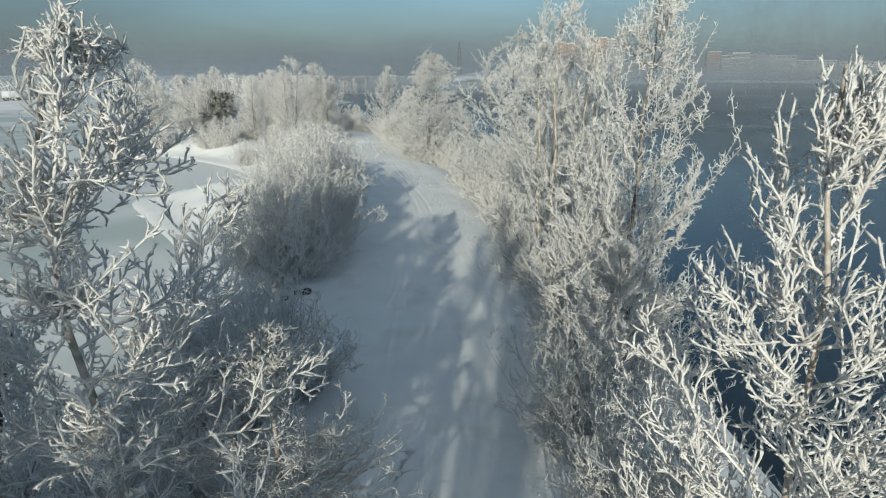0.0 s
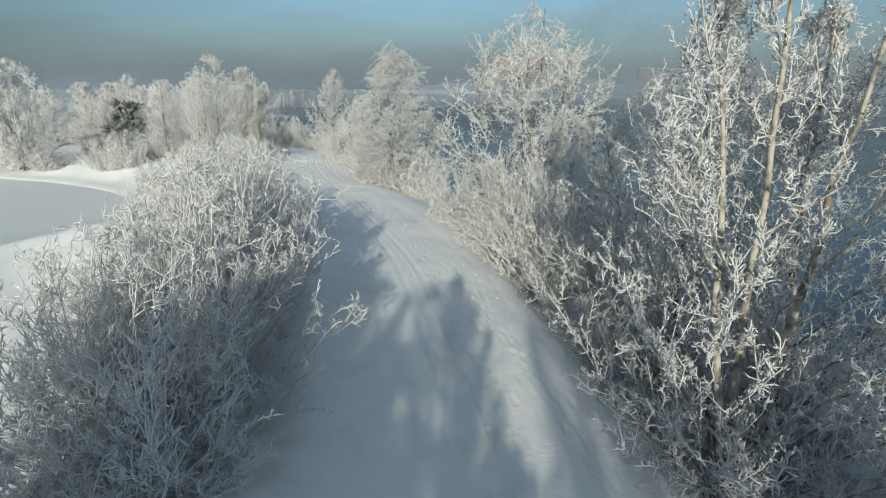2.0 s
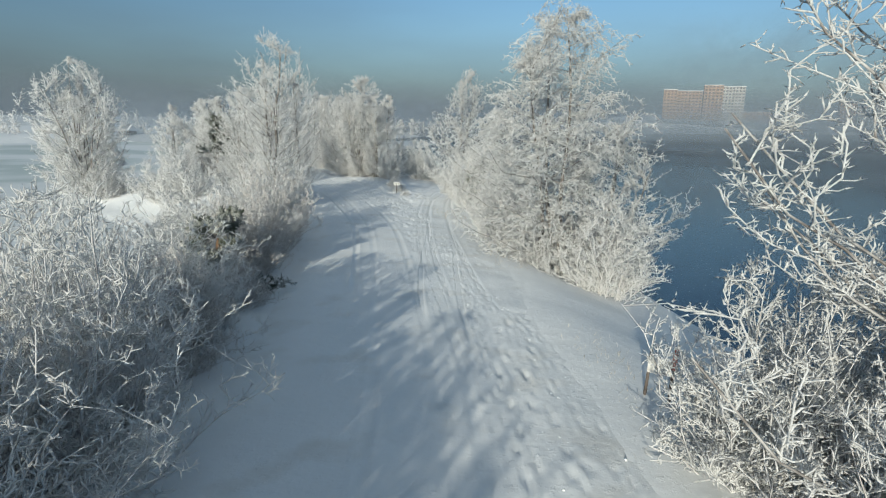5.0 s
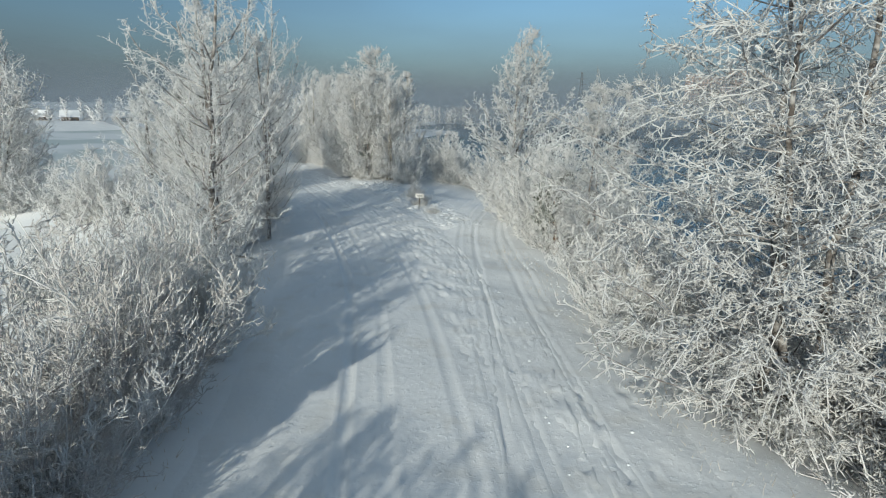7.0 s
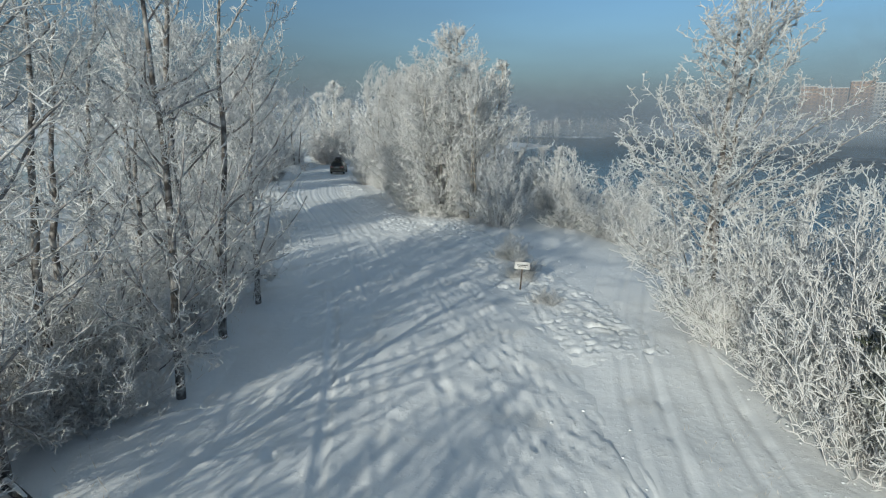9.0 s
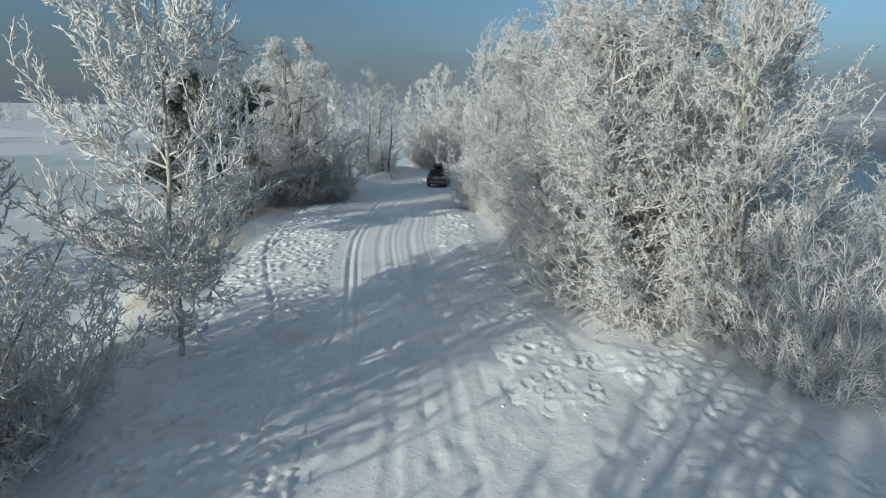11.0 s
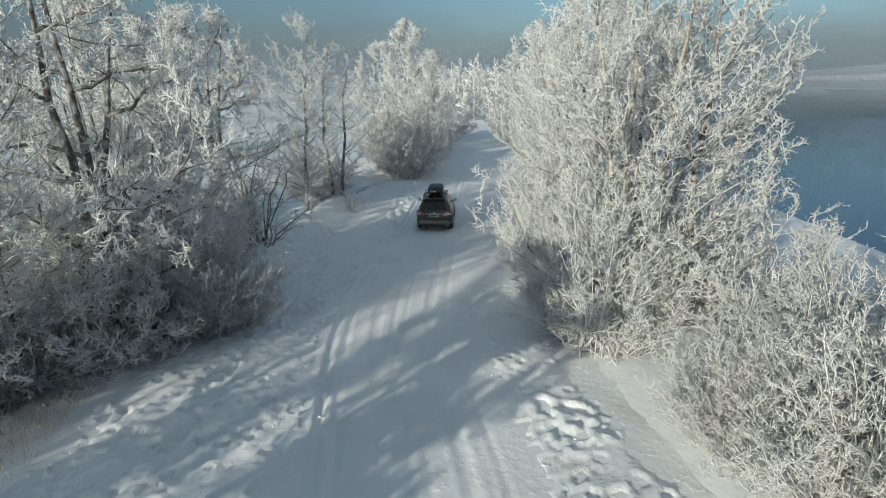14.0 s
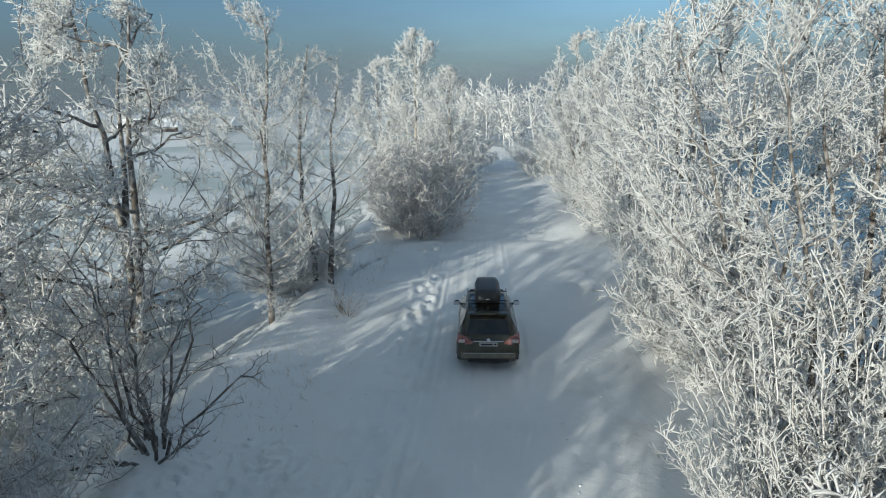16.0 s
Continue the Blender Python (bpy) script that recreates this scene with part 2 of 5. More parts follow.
def land(x, y):
    """Height of the snow-covered ground without small relief."""
    x, y = np.atleast_1d(np.asarray(x, float)), np.atleast_1d(np.asarray(y, float))
    inside = shore_distance(x, y)
    at, off = road_place(x, y)
    z = LAKE - 2.0 + 2.25 * smooth(-5, 0.4, inside) + (road_height(y) - LAKE - 0.25) * smooth(0.4, 8.5, inside)
    # the road's own bank, with a broad verge and a lower terrace to the left of its last third
    south = smooth(104, 118, y)
    verge = south * (1 - smooth(134, 146, y)) * (off < 0)
    z = z - 1.3 * south * smooth(8.0 - 1.5 * (1 - verge), 11.0, -off) * smooth(1.0, 6.0, inside)
    bank = 1 - smooth(3.6 + 3.7 * verge, 7.5 + 3.3 * verge, np.abs(off))
    z = z + (road_height(y) - z) * bank * smooth(-2, 2, inside)
    # a ridge of cleared snow along the left side of the last stretch
    z = z + 0.75 * np.exp(-(((off + 6.7 + 0.3 * np.sin(0.35 * y)) / 1.05) ** 2)) * smooth(139, 146, y) * (1 - smooth(165, 172, y))
    # the boat ramp on the right
    ramp = np.exp(-(((x + 10.5) / 6.0) ** 4)) * smooth(100, 140, y) * (1 - smooth(142, 150, y)) * smooth(3.0, 6.0, off)
    return z - 1.5 * ramp



# ---------------------------------------------------------------- helpers for meshes
def mesh_of(name, verts, faces, mat, soft=True):
    """A mesh object from arrays; faces: a list of index arrays, each (n, 3) or (n, 4)."""
    me = bpy.data.meshes.new(name)
    verts = np.asarray(verts, np.float32).reshape(-1, 3)
    faces = [np.asarray(f, np.int32) for f in faces if len(f)]
    loops = np.concatenate([f.ravel() for f in faces])
    sizes = np.concatenate([np.full(len(f), f.shape[1], np.int32) for f in faces])
    me.vertices.add(len(verts))
    me.vertices.foreach_set("co", verts.ravel())
    me.loops.add(len(loops))
    me.loops.foreach_set("vertex_index", loops)
    me.polygons.add(len(sizes))
    me.polygons.foreach_set("loop_start", np.concatenate([[0], np.cumsum(sizes)[:-1]]).astype(np.int32))
    me.polygons.foreach_set("loop_total", sizes)
    me.polygons.foreach_set("use_smooth", np.full(len(sizes), soft))
    me.update(calc_edges=True)
    me.validate()
    me.materials.append(mat)
    return me


def grid_mesh(name, x, y, z, mat):
    """A sheet over the grid x (columns) by y (rows)."""
    rows, cols = z.shape
    at = np.arange(rows * cols).reshape(rows, cols)
    quads = np.stack([at[:-1, :-1], at[:-1, 1:], at[1:, 1:], at[1:, :-1]], -1).reshape(-1, 4)
    return mesh_of(name, np.stack([x, y, z], -1), [quads], mat)


def wavy(x, y, seed, octaves=3):
    """Cheap smooth noise of about -1 to 1 from sums of sines, one metre wide at octave one."""
    r = np.random.RandomState(seed)
    out = 0 * x
    for k in range(octaves * 4):
        a, f, p = r.uniform(0, 2 * np.pi), r.uniform(0.6, 1.7) * 1.8 ** (k // 4), r.uniform(0, 6.3)
        out = out + np.sin((x * np.cos(a) + y * np.sin(a)) * f + p) / 1.7 ** (k // 4)
    return out / 4


# ---------------------------------------------------------------- ground, road, ice and water
def spaced(far_low, low, high, far_high, step):
    near = np.arange(low, high, step)
    a = low - np.geomspace(step, low - far_low, 26)[::-1]
    b = high + np.geomspace(step, far_high - high, 26)
    return np.concatenate([a, near, b])


def relief(x, y):
    """Soft drifts and lumps of the snow, calmer on the road."""
    inside = shore_distance(x.ravel(), y.ravel()).reshape(x.shape)
    off = road_place(x.ravel(), y.ravel())[1].reshape(x.shape)
    calm = 1 - 0.85 * (1 - smooth(2.5, 6.0, np.abs(off)))
    return (0.15 * wavy(x * 0.35, y * 0.35, 3) + 0.05 * wavy(x * 1.1, y * 1.1, 4)) * calm * smooth(-1, 3, inside)


def snow_height(x, y):
    return land(x.ravel(), y.ravel()).reshape(x.shape) + relief(x, y)


RAMP = spline([(-3.9, 66), (-7.0, 78), (-9.6, 90), (-11.6, 102), (-11.6, 116), (-10.6, 128), (-10.2, 141)], 0.25)
gx, gy = np.meshgrid(spaced(-2600, -76, 18, 2600, 0.75), spaced(-1200, -4, 190, 3200, 0.75))
gz = snow_height(gx, gy)
aside = np.abs(road_place(gx.ravel(), gy.ravel())[1].reshape(gx.shape))
down = (1 - smooth(3.3, 5.4, aside)) * smooth(-2, 2, shore_distance(gx.ravel(), gy.ravel()).reshape(gx.shape))
for px, py in RAMP[24:-24:4]:
    down = np.maximum(down, 1 - smooth(1.4, 3.1, np.hypot(gx - px, gy - py)))
gz = gz - 0.25 * down
# far shores rise out of the lake
far_left = smooth(-150, -175, gx + 0.55 * (250 - gy)) * smooth(-100, 200, gy)
far_ahead = smooth(760, 800, gy - 0.55 * np.clip(gx, 0, 2000) + 25 * np.sin(gx * 0.011))
hill = smooth(800, 1150, gy - 0.55 * np.clip(gx, 0, 2000)) * smooth(20, 260, gx)
gz = np.maximum(gz, LAKE - 2 + 4.5 * np.clip(far_left, 0, 1) + 5.0 * far_ahead + 26.0 * hill)
tagged(new("ground", grid_mesh("ground", gx, gy, gz, SNOW)), "snow-covered spit of land sloping down to a lake", "ground", kind="structure")


def track(name, line, half, columns, ruts, feet, churn, label, rise, step=0.25):
    """A strip of trodden and driven snow with ruts, tyre treads and footprints, laid into the ground."""
    side = np.linspace(-half, half, columns)
    way = unit(np.gradient(line, axis=0))
    norm = np.stack([way[:, 1], -way[:, 0]], 1)
    x = line[:, 0, None] + side * norm[:, 0, None]
    y = line[:, 1, None] + side * norm[:, 1, None]
    s = (np.arange(len(line)) * step)[:, None] + 0 * side
    o = side[None, :] + 0 * s
    z = snow_height(x, y)
    ragged = 0.28 * wavy(x * 0.7, y * 0.7, 12, 2) - 0.28
    fade = min(2.0, 0.5 * half)
    lay = 1 - smooth(half - fade, half - 0.15, np.abs(o) - 0.6 * ragged)
    ends = smooth(0, 5, s) * smooth(0, 5, s[-1] - s)
    z = z + rise * lay * ends - 0.045 * (1 - lay) - 0.3 * (1 - smooth(0, 3, s) * smooth(0, 3, s[-1] - s))
    f = min(1.0, 0.13 / step)
    z = z + 0.012 * wavy(x * 2.2 * f, y * 2.2 * f, 8) * lay
    for low, high, left, right, deep in churn:
        here = smooth(low, low + 4, s) * (1 - smooth(high - 4, high, s)) * smooth(left, left + 0.5, o) * (1 - smooth(right - 0.5, right, o))
        z = z + deep * here * (np.abs(wavy(x * 3.1 * f, y * 3.1 * f, 9)) + 0.6 * wavy(x * 5.3 * f, y * 4.7 * f, 10) - 0.5)
    for low, high, first, last, wide, deep in ruts:
        u = smooth(low, high, s)
        centre = first + (last - first) * u + 0.10 * np.sin(s * 0.06 + 3 * first)
        here = smooth(low - 1, low + 3, s) * (1 - smooth(high - 3, high + 1, s))
        d = (o - centre) / wide
        z = z - deep * here * (np.exp(-(d**4)) - 0.45 * np.exp(-((np.abs(d) - 1.5) ** 2) / 0.2))
    gap = side[1] - side[0]
    for q, p, wide, deep in feet:
        i, j, n, w = int(q / step), int((p + half) / gap), int(1.0 / step), int(0.9 / gap)
        a, b, c, e = max(i - n, 0), min(i + n + 1, len(line)), max(j - w, 0), min(j + w + 1, columns)
        if a < b and c < e:
            ds, do = s[a:b, c:e] - q, o[a:b, c:e] - p
            g = np.exp(-((ds**2 / (1.9 * wide**2) + do**2 / wide**2) ** 2))
            ring = np.exp(-((np.sqrt(ds**2 / 1.9 + do**2) - 1.7 * wide) ** 2) / (0.5 * wide) ** 2)
            z[a:b, c:e] += 0.4 * deep * ring - deep * g
    return tagged(new(name, grid_mesh(name, x, y, z, ROAD_SNOW)), label, "road", kind="structure")


def unit(v):
    return v / (np.linalg.norm(v, axis=-1, keepdims=True) + 1e-9)


# stations along the road count from its first point, 40 m south of the start
prints = np.random.RandomState(21)
feet = [(q + prints.normal(0, 0.10) - 10, 2.35 + 0.6 * np.sin(q * 0.07) + (0.12 if k % 2 else -0.12) + prints.normal(0, 0.05), prints.uniform(0.08, 0.115), prints.uniform(0.04, 0.085)) for k, q in enumerate(np.arange(52, 150, 0.68)) if prints.rand() < 0.85]
feet += [(q + prints.normal(0, 0.08) - 10, 3.2 + 0.6 * np.sin(q * 0.11) + (0.12 if k % 2 else -0.12), prints.uniform(0.08, 0.11), 0.06) for k, q in enumerate(np.arange(64, 150, 0.66))]
feet += [(q - 10, prints.uniform(1.4, 4.4), prints.uniform(0.06, 0.12), prints.uniform(0.03, 0.07)) for q in prints.uniform(70, 150, 420)]
feet += [(q - 10, prints.uniform(3.2, 5.0), prints.uniform(0.06, 0.16), prints.uniform(0.03, 0.06)) for q in prints.uniform(96, 130, 170)]
feet += [(q - 10, prints.uniform(-3.6, 3.8), prints.uniform(0.10, 0.2), prints.uniform(0.03, 0.06)) for q in prints.uniform(128, 168, 260)]
feet += [(q - 10, prints.uniform(-2.8, -2.0), prints.uniform(0.12, 0.24), prints.uniform(0.04, 0.08)) for q in prints.uniform(196, 222, 160)]
ruts = [(0, 300, -0.82, -0.82, 0.15, 0.022), (0, 300, 0.78, 0.78, 0.15, 0.022), (150, 300, -0.16, -0.1, 0.06, 0.024), (158, 300, 0.20, 0.14, 0.05, 0.018), (150, 300, 1.35, 1.22, 0.07, 0.016),
        (100, 140, -1.9, -2.3, 0.14, 0.05), (155, 206, -1.95, -1.7, 0.10, 0.05), (150, 206, -1.58, -1.5, 0.08, 0.032), (98, 128, 0.9, 4.2, 0.09, 0.08), (94, 122, 2.3, 4.6, 0.10, 0.07), (40, 110, 1.6, 1.9, 0.16, 0.03)]
churn = [(100, 160, 1.0, 5.0, 0.045), (108, 160, -4.5, -1.6, 0.035)]
track("road", ROAD[40:900], 5.6, 148, ruts, feet, churn, "packed snow track with ruts and footprints along the spit", 0.03)
# the trodden verge beside the last third of the road
mark = unit(np.gradient(ROAD, axis=0))
beside = ROAD[612:820] - 4.5 * np.stack([mark[612:820, 1], -mark[612:820, 0]], 1)
beside = spline(beside[::8], 0.085)
feet = [(q, prints.uniform(-2.9, 2.9), 0.045 + 0.08 * prints.uniform(0, 1) ** 2, prints.uniform(0.03, 0.10)) for q in prints.uniform(2, len(beside) * 0.085 - 2, 2500)]
track("verge", beside, 3.1, 78, [(2, 46, 2.35, 2.6, 0.10, 0.07), (2, 46, 2.05, 2.2, 0.09, 0.05), (6, 30, 1.2, -1.8, 0.09, 0.05), (14, 26, -2.2, 1.6, 0.08, 0.05), (20, 44, -1.4, 0.9, 0.08, 0.05)],
      feet, [(0, 50, -3.1, 3.1, 0.03)], "verge of deep snow trodden all over with footprints", 0.055, 0.085)
# and the footprints on its other side
edge = ROAD[636:800] + 3.1 * np.stack([mark[636:800, 1], -mark[636:800, 0]], 1)
edge = spline(edge[::8], 0.11)
feet = [(q, prints.uniform(-1.4, 1.4), prints.uniform(0.06, 0.12), prints.uniform(0.04, 0.09)) for q in prints.uniform(2, len(edge) * 0.11 - 2, 330)]
feet += [(q, prints.uniform(-1.5, -0.2), prints.uniform(0.06, 0.10), prints.uniform(0.04, 0.08)) for q in prints.uniform(20, 36, 90)]
feet += [(27.0 + prints.normal(0, 0.55), 0.35 + prints.normal(0, 0.42), prints.uniform(0.08, 0.18), prints.uniform(0.04, 0.08)) for _ in range(22)]
feet += [(24.2 + prints.normal(0, 0.4), 0.5 + prints.normal(0, 0.3), prints.uniform(0.10, 0.18), prints.uniform(0.05, 0.09)) for _ in range(9)]
feet += [(q + prints.normal(0, 0.12), 0.5 + 0.4 * np.sin(0.4 * q) + (0.14 if k % 2 else -0.14) + prints.normal(0, 0.06), prints.uniform(0.07, 0.11), prints.uniform(0.04, 0.09)) for k, q in enumerate(np.arange(3, 26, 0.62))]
track("verge", edge, 1.7, 38, [], feet, [(10, 34, -1.5, 1.5, 0.012)], "edge of the track with footprints in loose snow", 0.055, 0.11)
# the broken bank between the track and the ramp
fork = ROAD[556:676] + 6.4 * np.stack([mark[556:676, 1], -mark[556:676, 0]], 1)
fork = spline(fork[::8], 0.11)
feet = [(q, prints.uniform(-2.0, 2.0), prints.uniform(0.06, 0.13), prints.uniform(0.04, 0.10)) for q in prints.uniform(2, len(fork) * 0.11 - 2, 420)]
track("verge", fork, 2.3, 46, [(3, 22, -1.8, 1.5, 0.10, 0.05), (5, 15, -1.0, 1.7, 0.09, 0.04), (12, 26, 1.2, -0.9, 0.08, 0.04)], feet, [(2, 28, -2.2, 2.2, 0.045)], "bank of broken snow between the track and a boat ramp", 0.055, 0.11)
feet = [(q, prints.uniform(-2.4, 2.4), prints.uniform(0.1, 0.18), prints.uniform(0.03, 0.06)) for q in prints.uniform(10, 70, 120)]
track("ramp", RAMP, 3.2, 60, [(0, 76, -0.7, -0.6, 0.11, 0.06), (0, 76, 0.75, 0.85, 0.11, 0.05), (20, 60, 1.6, 0.2, 0.1, 0.04), (8, 50, -1.6, -1.4, 0.09, 0.04)], feet, [(5, 60, -3, 3, 0.015)],
      "snowy boat ramp with tyre tracks down to the water", 0.035)


def sheet(name, points, z, mat, label, category):
    me = bpy.data.meshes.new(name)
    bm = bmesh.new()
    bm.faces.new([bm.verts.new((x, y, z)) for x, y in points])
    bmesh.ops.triangulate(bm, faces=bm.faces)
    bm.to_mesh(me)
    bm.free()
    me.materials.append(mat)
    return tagged(new(name, me), label, category, kind="structure")


MID = [(-0.9, -1000), (-0.9, 18), (-6.4, 64), (-19.3, 100), (-46, 141), (-63, 189), (-90, 330), (-90, 800)]
sheet("lake_ice", MID + [(-2500, 800), (-2500, -1000)], LAKE, ICE, "frozen lake with pale snow-dusted ice and cracks", "ice")
sheet("water", MID[::-1] + [(2500, -1000), (2500, 3000), (-90, 3000)], LAKE - 0.02, WATER, "dark open water of the lake", "water")



# ---------------------------------------------------------------- trees under hoarfrost
def shoots(r, start, heading, length, points, wander, up):
    """Curved lines that start at the given places and headings: (n, points, 3)."""
    n = len(start)
    out = np.zeros((n, points, 3))
    out[:, 0] = start
    h = unit(heading)
    for k in range(1, points):
        h = unit(h + wander * r.normal(0, 1, (n, 3)) + np.array([0, 0, 1.0]) * up)
        out[:, k] = out[:, k - 1] + h * (length / (points - 1))[:, None]
    return out


def children(r, lines, each, low, high, angle, length, points, wander, up, taper=0.6, skirt=1.0, fixed=False):
    """Side shoots along lines. length: a share of the parent's, or metres where fixed. skirt: how long the lowest ones are."""
    n, p, _ = lines.shape
    who = np.repeat(np.arange(n), each)
    u = low + (high - low) * (np.tile(np.arange(each), n) + r.uniform(0, 1, n * each)) / each
    f = np.minimum((u * (p - 1)).astype(int), p - 2)
    w = (u * (p - 1) - f)[:, None]
    a, b = lines[who, f], lines[who, f + 1]
    t = unit(b - a)
    side = unit(np.cross(t, r.normal(0, 1, t.shape)))
    ang = np.radians(angle) * r.uniform(0.65, 1.3, len(who)) * (1.15 - 0.35 * u)
    heading = t * np.cos(ang)[:, None] + side * np.sin(ang)[:, None]
    size = np.full(len(who), length) if fixed else np.linalg.norm(lines[:, -1] - lines[:, 0], axis=1)[who] * length
    size = size * (1 - taper * u) * np.minimum(1, skirt + 3.2 * u) * r.uniform(0.6, 1.3, len(who))
    return shoots(r, a * (1 - w) + b * w, heading, size, points, wander, up)


def spikes(lines, radius):
    """Straight shoots as slim three-sided points: cheap, for the finest twigs."""
    a, b = lines[:, 0], lines[:, -1]
    t = unit(b - a)
    u = unit(np.cross(t, np.where(np.abs(t[:, 2:]) > 0.8, [[1.0, 0.2, 0]], [[0, 0, 1.0]])))
    v = np.cross(t, u)
    ang = np.arange(3) * 2 * np.pi / 3
    radius = radius * (0.75 + 0.6 * np.modf(np.abs(a.sum(1)) * 97.0)[0])[:, None, None]
    ring = a[:, None] + radius * (u[:, None] * np.cos(ang)[:, None] + v[:, None] * np.sin(ang)[:, None]) + 0.25 * (b - a)[:, None]
    verts = np.concatenate([ring, b[:, None], a[:, None]], 1)
    at = (np.arange(len(a)) * 5)[:, None, None]
    tri = np.array([[0, 1, 3], [1, 2, 3], [2, 0, 3]])
    return verts.reshape(-1, 3), np.zeros((0, 4), int), (tri + at).reshape(-1, 3)


def tubes(lines, first, last, sides):
    """Tapered tubes round lines, closed by a point: vertices and faces."""
    n, p, _ = lines.shape
    t = unit(np.gradient(lines, axis=1))
    ref = unit(np.cross(t[:, :1], np.where(np.abs(t[:, :1, 2:]) > 0.8, [[1.0, 0.2, 0]], [[0, 0, 1.0]])))
    u = unit(ref - t * (ref * t).sum(-1, keepdims=True))
    v = np.cross(t, u)
    rad = np.asarray(first).reshape(-1, 1) + (np.asarray(last).reshape(-1, 1) - np.asarray(first).reshape(-1, 1)) * np.linspace(0, 1, p)
    rad = np.broadcast_to(rad, (n, p))
    ang = np.arange(sides) * 2 * np.pi / sides
    ring = lines[:, :, None] + rad[..., None, None] * (u[:, :, None] * np.cos(ang)[:, None] + v[:, :, None] * np.sin(ang)[:, None])
    tip = lines[:, -1] + t[:, -1] * rad[:, -1:] * 1.2
    verts = np.concatenate([ring.reshape(n, -1, 3), tip[:, None]], 1)
    each = p * sides + 1
    i, j = np.meshgrid(np.arange(p - 1), np.arange(sides), indexing="ij")
    quad = np.stack([i * sides + j, i * sides + (j + 1) % sides, (i + 1) * sides + (j + 1) % sides, (i + 1) * sides + j], -1).reshape(-1, 4)
    k = np.arange(sides)
    end = np.stack([(p - 1) * sides + k, (p - 1) * sides + (k + 1) % sides, np.full(sides, p * sides)], -1)
    base = (np.arange(n) * each)[:, None, None]
    return verts.reshape(-1, 3), (quad + base).reshape(-1, 4), (end + base).reshape(-1, 3)


def joined(parts):
    """Vertices and faces of several tube sets in one."""
    vs, qs, ts, k = [], [], [], 0
    for v, q, t in parts:
        vs.append(v), qs.append(q + k), ts.append(t + k)
        k += len(v)
    return np.concatenate(vs), [np.concatenate(qs), np.concatenate(ts)]


def part(name, me, parent, label=""):
    ob = new(name, me)
    ob.parent = parent
    return tagged(ob, label)


def tree_of(name, label, trunk, limbs, crown, trunk_mat, limb_mat, category="tree", apart=False, coat=None):
    """A tree: its trunk, and the crown of boughs and frosted twigs."""
    root = new(name)
    if trunk:
        for one in trunk:
            part("trunk", mesh_of("trunk", *joined([one]), trunk_mat), root)
    if apart:
        part("bough_work", mesh_of("bough_work", *joined(limbs), limb_mat), root)
        me = mesh_of("crown", *joined(crown), coat or FROST)
    else:
        me = mesh_of("crown", *joined(limbs + crown), coat or FROST)
        me.materials.append(limb_mat)
        quads, bare = sum(len(q) for _, q, _ in limbs + crown), sum(len(q) for _, q, _ in limbs)
        which = np.zeros(len(me.polygons), np.int32)
        which[:bare] = 1
        which[quads:quads + sum(len(t) for _, _, t in limbs)] = 1
        me.polygons.foreach_set("material_index", which)
    part("crown", me, root, "grey-brown twigs with little frost" if coat else "white hoarfrosted crown")
    return tagged(root, label, category)


def arcs(r, a, b, c, points, wander):
    """Curves from a to b that bend towards c, a little crooked."""
    t = np.linspace(0, 1, points)[None, :, None]
    out = (1 - t) ** 2 * a[:, None] + 2 * t * (1 - t) * c[:, None] + t**2 * b[:, None]
    size = np.linalg.norm(b - a, axis=1)[:, None, None]
    crook = np.cumsum(r.normal(0, 1, out.shape), axis=1)
    return out + wander * size * (crook - crook[:, :1]) * np.minimum(1, 3 * t) / points**0.5


def crooked_spikes(lines, radius):
    """Shoots of three points as slim bent points, for twigs seen from near by."""
    a, m, b = lines[:, 0], lines[:, 1], lines[:, 2]
    t = unit(b - a)
    u = unit(np.cross(t, np.where(np.abs(t[:, 2:]) > 0.8, [[1.0, 0.2, 0]], [[0, 0, 1.0]])))
    v = np.cross(t, u)
    ang = np.arange(3) * 2 * np.pi / 3
    size = (0.75 + 0.6 * np.modf(np.abs(a.sum(1)) * 97.0)[0])[:, None, None] * radius
    ring = u[:, None] * np.cos(ang)[:, None] + v[:, None] * np.sin(ang)[:, None]
    verts = np.concatenate([a[:, None] + 0.8 * size * ring, m[:, None] + size * ring, b[:, None]], 1)
    at = (np.arange(len(a)) * 7)[:, None, None]
    quad = np.array([[0, 1, 4, 3], [1, 2, 5, 4], [2, 0, 3, 5]])
    tri = np.array([[3, 4, 6], [4, 5, 6], [5, 3, 6]])
    return verts.reshape(-1, 3), (quad + at).reshape(-1, 4), (tri + at).reshape(-1, 3)


